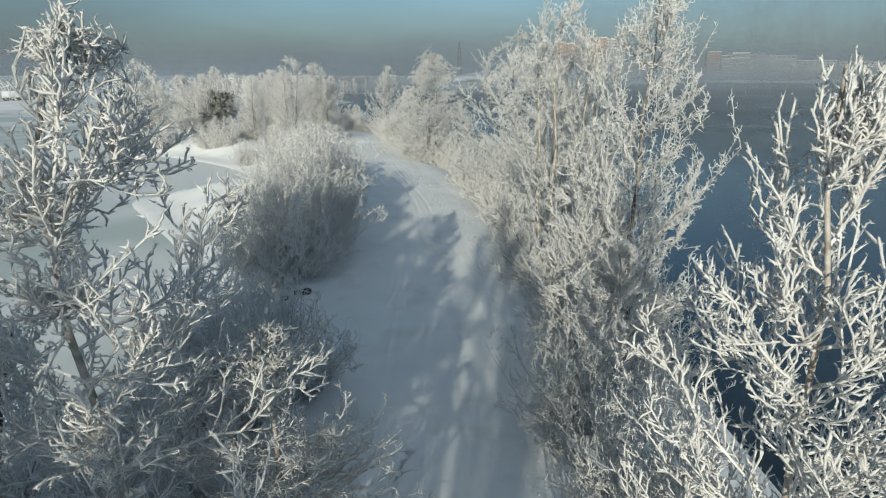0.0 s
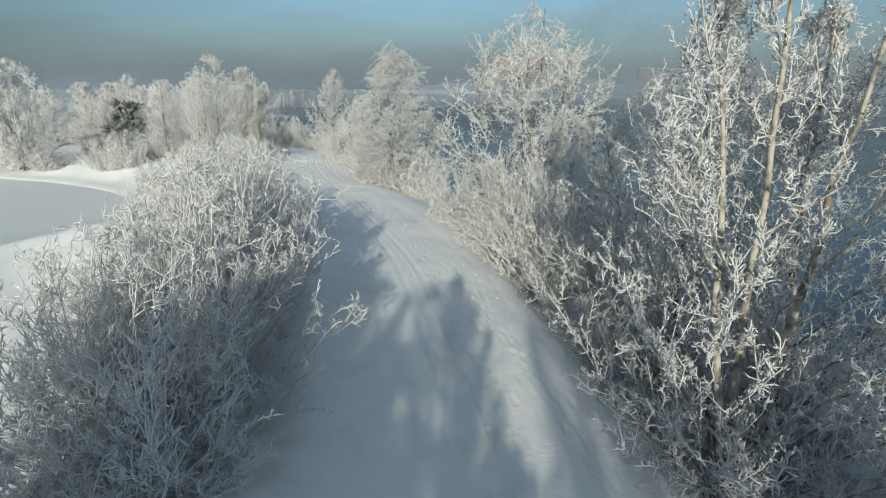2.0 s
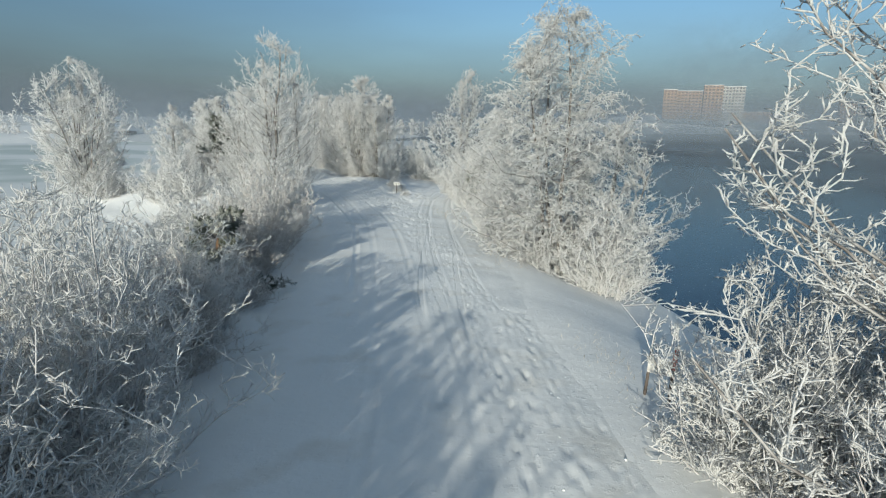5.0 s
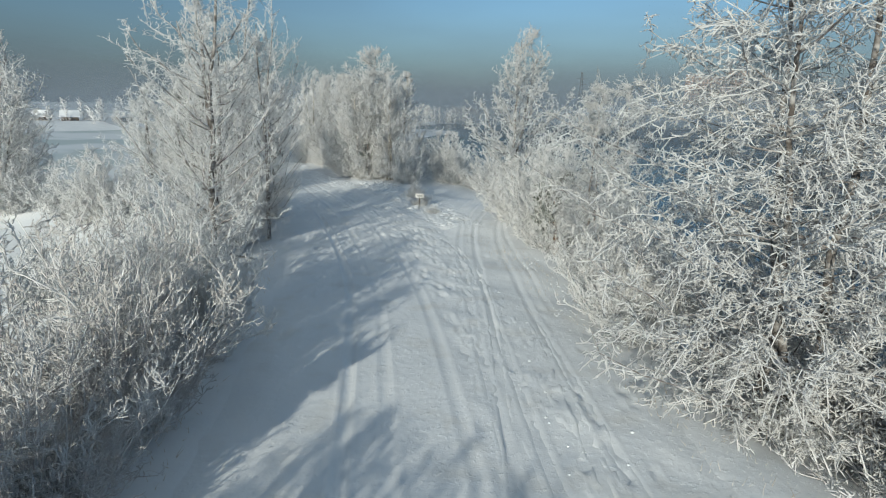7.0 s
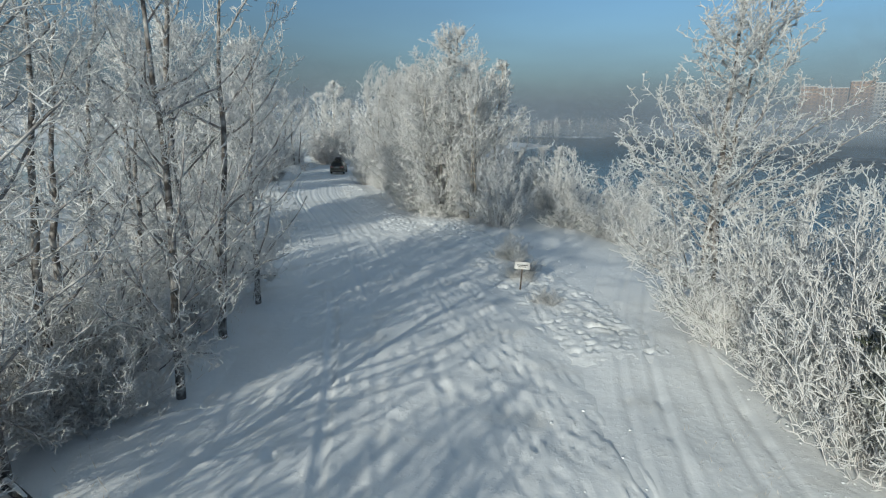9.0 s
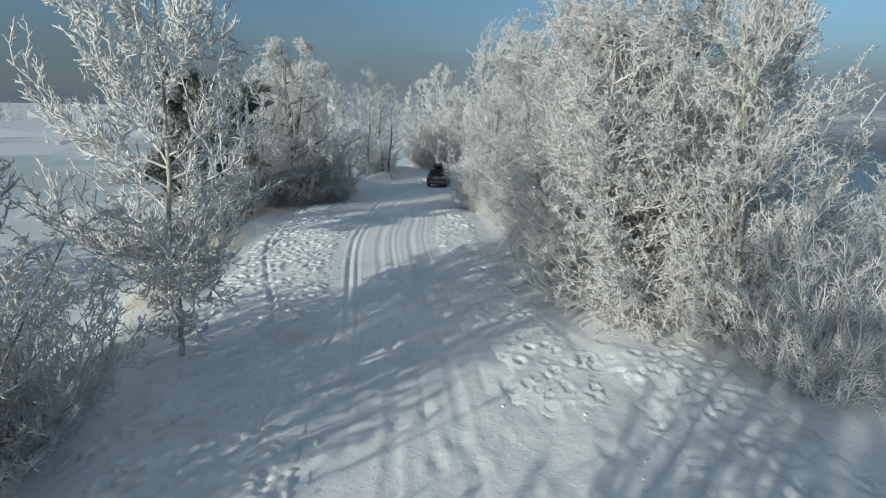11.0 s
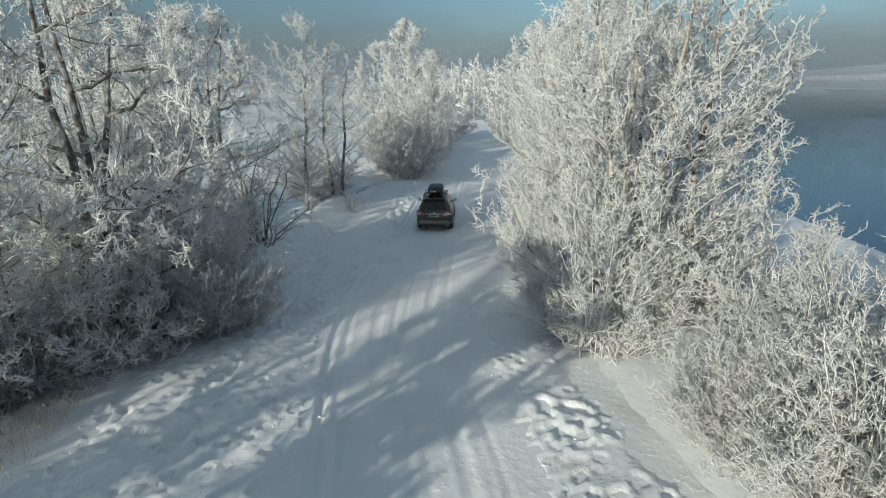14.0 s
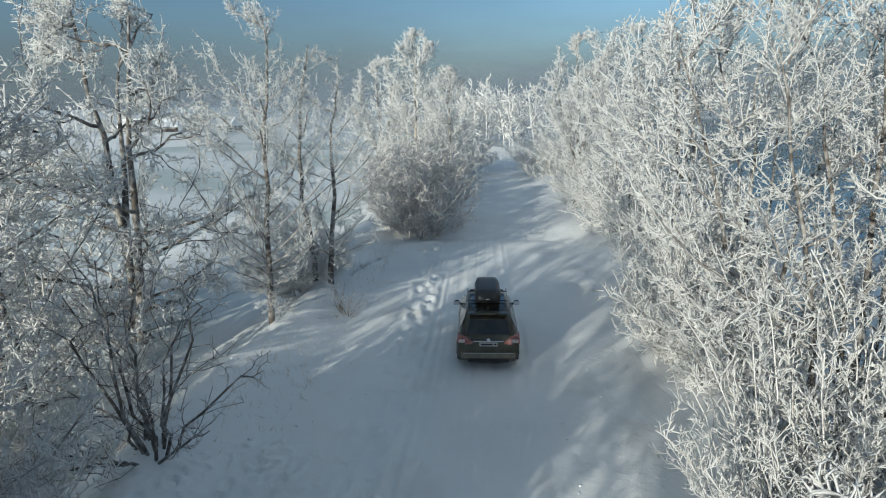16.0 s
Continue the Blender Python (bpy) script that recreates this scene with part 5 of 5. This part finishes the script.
# ---------------------------------------------------------------- small things along the road
def stone_at(x, y, size, seed):
    r = random.Random(seed)
    bm = bmesh.new()
    bmesh.ops.create_icosphere(bm, subdivisions=2, radius=size)
    for v in bm.verts:
        n = noise.noise(v.co * 2.2 / size + Vector((seed, 0, 0)))
        v.co = v.co * (1 + 0.35 * n)
        v.co.z *= 0.6
    me = bpy.data.meshes.new("stone")
    bm.to_mesh(me)
    bm.free()
    me.materials.append(STONE)
    ob = tagged(new("stone", me), "dark stone half buried in snow by the track", "stone", "dark stones")
    ob.matrix_basis = pose(x, y, height_at(x, y) + 0.1 * size, r.uniform(-10, 10), r.uniform(-10, 10), r.uniform(0, 360))
    return ob


for k, (x, y, size) in enumerate(((-6.7, 27.0, 0.30), (-7.15, 27.2, 0.20), (-7.7, 26.9, 0.26))):
    stone_at(x, y, size, 3 + k)

WOOD = material("weathered_wood", (0.055, 0.045, 0.04), (0.16, 0.13, 0.11), 6.0, 0.85, 0.5, 20.0)
BOARD = material("white_board", (0.72, 0.72, 0.70), (0.60, 0.58, 0.55), 5.0, 0.6)
RED_PAINT = material("faded_red_paint", (0.42, 0.11, 0.08), (0.58, 0.30, 0.26), 5.0, 0.6)


def sign_at(x, y, tall, wide, turn, label):
    """A low board on one post."""
    sign = new("sign")
    bevelled("post", rod_bm((0, 0, -0.2), (0, 0, tall), 0.035), WOOD, sign)
    board = bevelled("board", box_bm((wide, 0.025, 0.32 * wide + 0.1), (0, -0.04, tall - 0.08)), BOARD, sign, "blank white board", bevel=0.006)
    bevelled("text_bar", box_bm((0.7 * wide, 0.004, 0.035), (0, -0.055, tall - 0.06)), INK, board)
    bevelled("text_bar", box_bm((0.5 * wide, 0.004, 0.03), (0, -0.055, tall - 0.13)), INK, board)
    sign.matrix_basis = pose(x, y, height_at(x, y), 0, 2, turn)
    return tagged(sign, label, "sign")


sign_at(-17.3, 108.1, 1.15, 0.62, 14, "small white board on a dark post in snow")
sign_at(-18.0, 124.5, 1.5, 0.5, 10, "small white sign on a post by bushes")


def notice_board_at(x, y, tall, turn):
    """A small frosted board on two stakes, with a faded red slat on one of them."""
    board = new("notice_board")
    for side, lean in ((-0.32, 0.03), (0.32, -0.02)):
        bevelled("stake", rod_bm((side, 0, -0.25), (side + lean, 0, tall), 0.045, 0.038), WOOD, board)
    bevelled("panel", box_bm((0.62, 0.035, 0.42), (-0.02, -0.055, tall - 0.42)), BOARD, board, "frosted white board", bevel=0.008)
    bevelled("slat", box_bm((0.13, 0.03, 0.62), (0.33, -0.06, tall - 0.12)), RED_PAINT, board, "faded red slat", bevel=0.008)
    bevelled("snow_cap", box_bm((0.60, 0.12, 0.07), (-0.02, -0.03, tall - 0.18), (0.85, 0.5)), SNOW, board, "cap of snow", bevel=0.025)
    board.matrix_basis = pose(x, y, height_at(x, y), 0, 2, turn)
    return tagged(board, "small frosted notice board on two brown wooden stakes", "sign")


notice_board_at(1.1, 62.2, 1.35, -20)


def log_at(x, y, length, radius, turn, label):
    r = np.random.RandomState(int(length * 100))
    line = shoots(r, np.zeros((1, 3)), np.array([[1.0, 0, 0.08]]), np.array([length]), 7, 0.05, 0.0)
    log = new("fallen_log")
    part("stem", mesh_of("stem", *joined([tubes(line, radius, 0.7 * radius, 9)]), STONE), log)
    snow_line = line + np.array([0, 0, 0.75 * radius])
    part("snow_cover", mesh_of("snow_cover", *joined([tubes(snow_line[:, 1:4], 0.5 * radius, 0.3 * radius, 8)]), SNOW), log, "thin cover of snow")
    log.matrix_basis = pose(x, y, height_at(x, y) + 0.8 * radius, 0, 0, turn)
    return tagged(log, label, "log")


log_at(-23.6, 91.4, 2.2, 0.11, -12, "fallen dark log under snow beneath birches")

# ---- dry grass on the bank and round the feet of the trees
blades = np.random.RandomState(31)


def grass(name, low, high, left, right, count, tall, label):
    at = blades.randint(low * 4, high * 4, count)
    off = blades.uniform(left, right, count)
    clump = np.sin(at * 0.11) + np.sin(at * 0.037 + 1) + 0.6 * blades.normal(0, 1, count)
    keep = clump > 0.1
    at, off = at[keep], off[keep]
    way = unit(ROAD[at + 1] - ROAD[at - 1])
    x, y = ROAD[at, 0] + off * way[:, 1], ROAD[at, 1] - off * way[:, 0]
    z = snow_height(x, y)
    n = len(x)
    head = np.stack([blades.normal(0, 0.5, n), blades.normal(0, 0.5, n), np.ones(n)], 1)
    line = shoots(blades, np.stack([x, y, z - 0.05], 1), head, blades.uniform(0.4, 1.1, n) * tall, 2, 0.1, 0.0)
    return tagged(new(name, mesh_of(name, *joined([spikes(line, 0.006)]), DRY)), label, "grass", kind="stuff")


grass("dry_grass", 154, 202, -9.6, -7.3, 22000, 0.55, "dry yellow grass on the bank edge through snow")
grass("dry_grass", 196, 250, -6.6, -4.6, 2600, 0.40, "dry grass tufts along the snowy verge")
grass("dry_grass", 60, 140, 5.4, 7.4, 2600, 0.30, "dry grass tufts under the roadside bushes")
grass("dry_grass", 60, 150, -7.0, -5.2, 2200, 0.40, "dry grass tufts at the foot of the hedge")

# ---- crumbs and clods of snow
def clods(places, label):
    """Loose lumps of snow pressed out by wheels and feet."""
    r = np.random.RandomState(len(places))
    bm = bmesh.new()
    bmesh.ops.create_icosphere(bm, subdivisions=1, radius=1.0)
    lump = np.array([v.co[:] for v in bm.verts])
    face = np.array([[v.index for v in f.verts] for f in bm.faces])
    bm.free()
    n = len(places)
    size = r.uniform(0.012, 0.045, (n, 1, 1)) * r.uniform(0.7, 1.4, (n, 1, 3)) * [1, 1, 0.5]
    x, y = places[:, 0], places[:, 1]
    at = np.stack([x, y, snow_height(x, y) + 0.035], 1)
    verts = at[:, None] + lump[None] * size * r.uniform(0.75, 1.2, (n, len(lump), 1))
    tri = face[None] + (np.arange(n) * len(lump))[:, None, None]
    return tagged(new("snow_clods", mesh_of("snow_clods", verts.reshape(-1, 3), [tri.reshape(-1, 3)], SNOW)), label, "snow", kind="stuff")


def along(line, count, low, high, seed):
    r = np.random.RandomState(seed)
    k = r.randint(4, len(line) - 4, count)
    way = unit(line[k + 1] - line[k - 1])
    off = r.uniform(low, high, count)
    return np.stack([line[k, 0] + off * way[:, 1], line[k, 1] - off * way[:, 0]], 1)


clods(np.concatenate([along(RAMP[60:200], 260, 1.4, 3.6, 3), np.random.RandomState(2).normal(0, 1.4, (160, 2)) * [1, 2.2] + [-17.0, 109.5]]), "clods of snow along the ramp and round the sign")
clods(np.concatenate([along(ROAD[600:830], 420, -7.2, -1.6, 5), along(ROAD[600:830], 160, 1.6, 4.2, 6)]), "crumbs of trodden snow beside the ruts")
clods(along(ROAD[200:560], 240, 2.4, 4.8, 8), "crumbs of snow along the edge of the track")

# ---------------------------------------------------------------- far shores
CONCRETE = material("pale_concrete", (0.50, 0.48, 0.45), (0.38, 0.36, 0.34), 0.3, 0.8)
BRICK = material("orange_brick", (0.36, 0.25, 0.19), (0.31, 0.22, 0.17), 0.3, 0.85)
PANE = material("dark_pane", (0.05, 0.06, 0.07), None, rough=0.25)
ROOF_SNOW = material("roof_snow", (0.82, 0.83, 0.85), (0.72, 0.73, 0.75), 0.3, 0.7)


def block_at(x, y, z, wide, deep, tall, turn, mat, rows, columns, label):
    """An apartment house with a snowy roof and its windows."""
    house = new("apartment_house")
    bevelled("wall", box_bm((wide, deep, tall), (0, 0, tall / 2)), mat, house)
    bevelled("roof", box_bm((wide + 1, deep + 1, 0.8), (0, 0, tall + 0.4)), ROOF_SNOW, house)
    for r in range(rows):
        for c in range(columns):
            bevelled("window", box_bm((0.55 * wide / columns, 0.3, 0.5 * tall / rows), ((c + 0.5) * wide / columns - wide / 2, -deep / 2 - 0.1, (r + 0.55) * tall / rows)), PANE, house)
    house.matrix_basis = pose(x, y, z, 0, 0, turn)
    return tagged(house, label, "building", "far apartment houses")


def far_ground(x, y):
    slope = y - 0.55 * max(x, 0)
    return LAKE + 0.5 + 26.0 * float(smooth(800, 1150, slope) * smooth(20, 260, x))


for x, y, wide, deep, tall, mat, rows, columns in ((216, 1150, 22, 14, 52, BRICK, 10, 4), (248, 1150, 40, 14, 50, BRICK, 10, 7), (286, 1150, 30, 14, 62, BRICK, 12, 5), (318, 1150, 36, 14, 62, CONCRETE, 12, 7),
                                                   (372, 1190, 50, 16, 20, BRICK, 5, 8), (430, 1210, 60, 16, 18, CONCRETE, 4, 8), (545, 1250, 26, 14, 46, BRICK, 9, 4), (578, 1256, 24, 14, 34, CONCRETE, 7, 4), (620, 1270, 70, 14, 16, CONCRETE, 4, 8)):
    block_at(x, y, far_ground(x, y), wide, deep, tall, -10, mat, rows, columns, "far apartment block in haze beyond the lake")
for x, y, wide, tall, mat in ((720, 1270, 70, 16, BRICK), (800, 1310, 84, 18, BRICK), (890, 1360, 90, 17, BRICK), (980, 1410, 84, 18, CONCRETE), (700, 1440, 90, 22, CONCRETE), (810, 1500, 100, 24, CONCRETE), (930, 1560, 110, 26, CONCRETE),
                              (640, 1330, 34, 44, CONCRETE), (760, 1600, 90, 34, BRICK), (900, 1680, 100, 36, CONCRETE), (1060, 1560, 100, 30, CONCRETE)):
    block_at(x, y, far_ground(x, y), wide, 14, tall, -30, mat, 4, 9, "far low apartment house beyond the lake")
block_at(-120, 850, LAKE + 1, 34, 12, 9, 8, BRICK, 2, 7, "far orange warehouse beyond the lake")


def house_at(x, y, z, wide, tall, turn, mat):
    house = new("cottage")
    bevelled("wall", box_bm((wide, wide * 0.8, tall), (0, 0, tall / 2)), mat, house)
    roof = bmesh.new()
    w, d = wide * 0.58, wide * 0.46
    a, b, c, e = (roof.verts.new(p) for p in ((-w, -d, tall), (w, -d, tall), (w, d, tall), (-w, d, tall)))
    f, g = roof.verts.new((-w, 0, tall + 0.45 * wide)), roof.verts.new((w, 0, tall + 0.45 * wide))
    for face in ((a, b, g, f), (c, e, f, g), (a, f, e), (b, c, g), (a, e, c, b)):
        roof.faces.new(face)
    bevelled("roof", roof, ROOF_SNOW, house, "snow-covered roof")
    for k in (-0.25, 0.25):
        bevelled("window", box_bm((0.14 * wide, 0.1, 0.3 * tall), (k * wide, -0.4 * wide - 0.03, 0.55 * tall)), PANE, house)
    house.matrix_basis = pose(x, y, z, 0, 0, turn)
    return tagged(house, "small far cottage with a snowy roof", "house", "far cottages")


cottages = random.Random(8)
for k in range(22):
    x = 10 + 7.5 * k + cottages.uniform(-3, 3)
    y = 800 + 0.55 * x + cottages.uniform(-10, 35)
    house_at(x, y, far_ground(x, y) + 0.5, cottages.uniform(8, 13), cottages.uniform(4, 6), cottages.uniform(-30, 30), cottages.choice((BRICK, CONCRETE, WOOD)))
for x, y in ((-186, 262), (-195, 258), (-172, 272), (-230, 250)):
    house_at(x, y, LAKE + 1.2, 5.5, 2.6, cottages.uniform(-20, 60), WOOD)


def pylon_at(x, y, z, tall):
    mast = new("pylon")
    for i, j in ((-1, -1), (-1, 1), (1, -1), (1, 1)):
        bevelled("leg", rod_bm((i * 3.5, j * 3.5, 0), (i * 0.5, j * 0.5, tall), 0.35, 0.25, 6), STONE, mast)
    for k in range(7):
        h = tall * (k + 0.5) / 8
        w = 3.5 - 3.0 * h / tall
        bevelled("brace", rod_bm((-w, -w, h), (w, -w, h + 3), 0.2, sides=6), ALLOY, mast)
        bevelled("brace", rod_bm((w, -w, h), (-w, -w, h + 3), 0.2, sides=6), ALLOY, mast)
    for h in (0.72, 0.85):
        bevelled("arm", rod_bm((-7, 0, tall * h), (7, 0, tall * h), 0.3, sides=6), ALLOY, mast)
    mast.matrix_basis = pose(x, y, z, 0, 0, 12)
    return tagged(mast, "far steel lattice pylon beyond the lake", "pylon")


pylon_at(22, 830, LAKE + 3, 52)


def far_woods(name, x, y, z, tall, seed, label):
    """A belt of frosted woods, too far to pick its trees apart."""
    r = np.random.RandomState(seed)
    n = len(x)
    trunk = shoots(r, np.stack([x, y, z], 1), np.tile([0, 0, 1.0], (n, 1)), tall * r.uniform(0.6, 1.2, n), 5, 0.05, 0.05)
    bough = children(r, trunk, 14, 0.05, 1.0, 55, 0.36, 2, 0.1, 0.1, 0.6)
    twig = children(r, bough, 2, 0.2, 1.0, 45, 1.5, 2, 0.1, 0.1, 0.3, fixed=True)
    return tagged(new(name, mesh_of(name, *joined([tubes(trunk, 0.09, 0.05, 3), spikes(bough, 0.13), spikes(twig, 0.13)]), FROST_THIN)), label, "woods", kind="stuff")


w = np.random.RandomState(4)
u = w.uniform(0, 1, 260)
lx = -150 - 330 * u + w.normal(0, 6, 260)
ly = 262 - 330 * u * 0.75 + w.uniform(2, 45, 260)
far_woods("far_woods", lx, ly, np.full(260, LAKE + 0.6), 9.0, 5, "belt of frosted trees along the far lake shore")
u = w.uniform(0, 1, 200)
far_woods("far_woods", -150 + 130 * u, 262 + 240 * u + w.uniform(0, 40, 200), np.full(200, LAKE + 0.4), 9.0, 6, "frosted trees on the distant shore of the bay")
u = w.uniform(-700, 900, 420)
far_woods("far_woods", u, 815 + 0.55 * np.clip(u, 0, 2000) + w.uniform(0, 70, 420), np.full(420, LAKE + 2.5), 9.0, 7, "hazy belt of trees on the far bank")
# the spit goes on behind the last bend
u = w.uniform(0, 1, 150)
far_woods("far_woods", -84 - 30 * u + w.normal(0, 9, 150), 236 + 90 * u, np.full(150, -2.6), 9.5, 9, "frosted trees where the spit goes on")


# ---------------------------------------------------------------- frost mist over the lake
def mist_material(density, high):
    m = bpy.data.materials.new("frost_mist")
    m.use_nodes = True
    n, l = m.node_tree.nodes, m.node_tree.links
    n.clear()
    co = n.new("ShaderNodeTexCoord")
    split = n.new("ShaderNodeSeparateXYZ")
    l.new(co.outputs["Object"], split.inputs[0])
    cloud = n.new("ShaderNodeTexNoise")
    cloud.inputs["Scale"].default_value, cloud.inputs["Detail"].default_value = 0.012, 5.0
    l.new(co.outputs["Object"], cloud.inputs["Vector"])
    span = n.new("ShaderNodeSeparateXYZ")
    l.new(co.outputs["Generated"], span.inputs[0])
    rise, fall, ends, thin = n.new("ShaderNodeMapRange"), n.new("ShaderNodeMapRange"), n.new("ShaderNodeMath"), n.new("ShaderNodeMath")
    for node, a, b in ((rise, 0.0, 0.16), (fall, 1.0, 0.86)):
        node.interpolation_type = "SMOOTHSTEP"
        node.inputs["From Min"].default_value, node.inputs["From Max"].default_value = a, b
        l.new(span.outputs["X"], node.inputs["Value"])
    ends.operation = thin.operation = "MULTIPLY"
    l.new(rise.outputs[0], ends.inputs[0])
    l.new(fall.outputs[0], ends.inputs[1])
    fade = n.new("ShaderNodeMapRange")
    fade.interpolation_type = "SMOOTHSTEP"
    for key, value in (("From Min", 0.0), ("From Max", 1.0), ("To Min", density), ("To Max", 0.0)):
        fade.inputs[key].default_value = value
    lift = n.new("ShaderNodeMath")
    lift.operation, lift.inputs[1].default_value = "MULTIPLY_ADD", 1 / high
    l.new(split.outputs["Z"], lift.inputs[0])
    sway = n.new("ShaderNodeMapRange")
    for key, value in (("From Min", 0.3), ("From Max", 0.7), ("To Min", 0.30), ("To Max", -0.10)):
        sway.inputs[key].default_value = value
    l.new(cloud.outputs["Fac"], sway.inputs["Value"])
    l.new(sway.outputs[0], lift.inputs[2])
    l.new(lift.outputs[0], fade.inputs["Value"])
    clear, veil_, mix = n.new("ShaderNodeBsdfTransparent"), n.new("ShaderNodeBsdfDiffuse"), n.new("ShaderNodeMixShader")
    veil_.inputs["Color"].default_value = (0.142, 0.174, 0.214, 1)
    l.new(fade.outputs[0], thin.inputs[0])
    l.new(ends.outputs[0], thin.inputs[1])
    l.new(thin.outputs[0], mix.inputs[0])
    l.new(clear.outputs[0], mix.inputs[1])
    l.new(veil_.outputs[0], mix.inputs[2])
    l.new(mix.outputs[0], n.new("ShaderNodeOutputMaterial").inputs[0])
    return m


def mist_bank(line, density, high):
    pts = spline(line, 20.0)
    x = np.stack([pts[:, 0]] * 2)
    y = np.stack([pts[:, 1]] * 2)
    z = np.stack([np.full(len(pts), LAKE + 0.05), np.full(len(pts), LAKE + 1.15 * high)])
    ob = new("mist_bank", grid_mesh("mist_bank", x, y, z, mist_material(density, high)))
    ob.visible_shadow = False
    return tagged(ob, "bank of grey frost mist over the lake", "mist", kind="stuff")


mist_bank([(1200, 700), (700, 640), (300, 540), (20, 480), (-120, 420), (-260, 430), (-500, 330)], 0.62, 50)
mist_bank([(1500, 1100), (800, 1020), (350, 780), (20, 700), (-220, 680), (-420, 600), (-700, 420)], 0.5, 60)
mist_bank([(1700, 1500), (900, 1190), (600, 1100), (340, 1030), (180, 1010), (60, 960)], 0.72, 200)
mist_bank([(520, 40), (320, 190), (190, 330), (60, 430), (-120, 410), (-300, 380)], 0.42, 18)
mist_bank([(340, -60), (200, 110), (110, 240), (30, 330), (-80, 380)], 0.30, 10)
mist_bank([(10, 330), (-50, 262), (-110, 240), (-170, 262), (-240, 300)], 0.45, 16)
mist_bank([(-240, 480), (-180, 230), (-300, 120), (-480, -60)], 0.35, 40)


def mist_sheet(points, z, density, label):
    """Thin mist that lies on the open water."""
    m = bpy.data.materials.new("lying_mist")
    m.use_nodes = True
    n, l = m.node_tree.nodes, m.node_tree.links
    n.clear()
    co = n.new("ShaderNodeTexCoord")
    cloud = n.new("ShaderNodeTexNoise")
    cloud.inputs["Scale"].default_value, cloud.inputs["Detail"].default_value = 0.02, 5.0
    l.new(co.outputs["Object"], cloud.inputs["Vector"])
    amount = n.new("ShaderNodeMapRange")
    for key, value in (("From Min", 0.35), ("From Max", 0.65), ("To Min", 0.35 * density), ("To Max", density)):
        amount.inputs[key].default_value = value
    l.new(cloud.outputs["Fac"], amount.inputs["Value"])
    clear, white, mix = n.new("ShaderNodeBsdfTransparent"), n.new("ShaderNodeBsdfDiffuse"), n.new("ShaderNodeMixShader")
    white.inputs["Color"].default_value = (0.27, 0.30, 0.33, 1)
    # thinner towards the shore
    split = n.new("ShaderNodeSeparateXYZ")
    l.new(co.outputs["Object"], split.inputs[0])
    north, past, away, shore, thin = (n.new("ShaderNodeMath") for _ in range(5))
    north.operation, past.operation, away.operation, thin.operation = "SUBTRACT", "MAXIMUM", "MULTIPLY_ADD", "MULTIPLY"
    north.inputs[1].default_value, past.inputs[1].default_value, away.inputs[1].default_value = 50.0, 0.0, 0.22
    l.new(split.outputs["Y"], north.inputs[0])
    l.new(north.outputs[0], past.inputs[0])
    l.new(past.outputs[0], away.inputs[0])
    l.new(split.outputs["X"], away.inputs[2])
    shore.operation, shore.use_clamp = "MULTIPLY_ADD", True
    shore.inputs[1].default_value, shore.inputs[2].default_value = 1 / 60, -0.2
    l.new(away.outputs[0], shore.inputs[0])
    l.new(amount.outputs[0], thin.inputs[0])
    l.new(shore.outputs[0], thin.inputs[1])
    l.new(thin.outputs[0], mix.inputs[0])
    l.new(clear.outputs[0], mix.inputs[1])
    l.new(white.outputs[0], mix.inputs[2])
    l.new(mix.outputs[0], n.new("ShaderNodeOutputMaterial").inputs[0])
    me = bpy.data.meshes.new("lying_mist")
    bm = bmesh.new()
    bm.faces.new([bm.verts.new((x, y, z)) for x, y in points])
    bmesh.ops.triangulate(bm, faces=bm.faces)
    bm.to_mesh(me)
    bm.free()
    me.materials.append(m)
    ob = new("lying_mist", me)
    ob.visible_shadow = False
    return tagged(ob, label, "mist", kind="stuff")


mist_sheet([(9, -400), (900, -400), (900, 700), (-60, 700), (-44, 300), (-36, 190), (-14, 146), (0, 90), (8, 50)], LAKE + 0.5, 0.55, "thin grey mist lying on the open water")
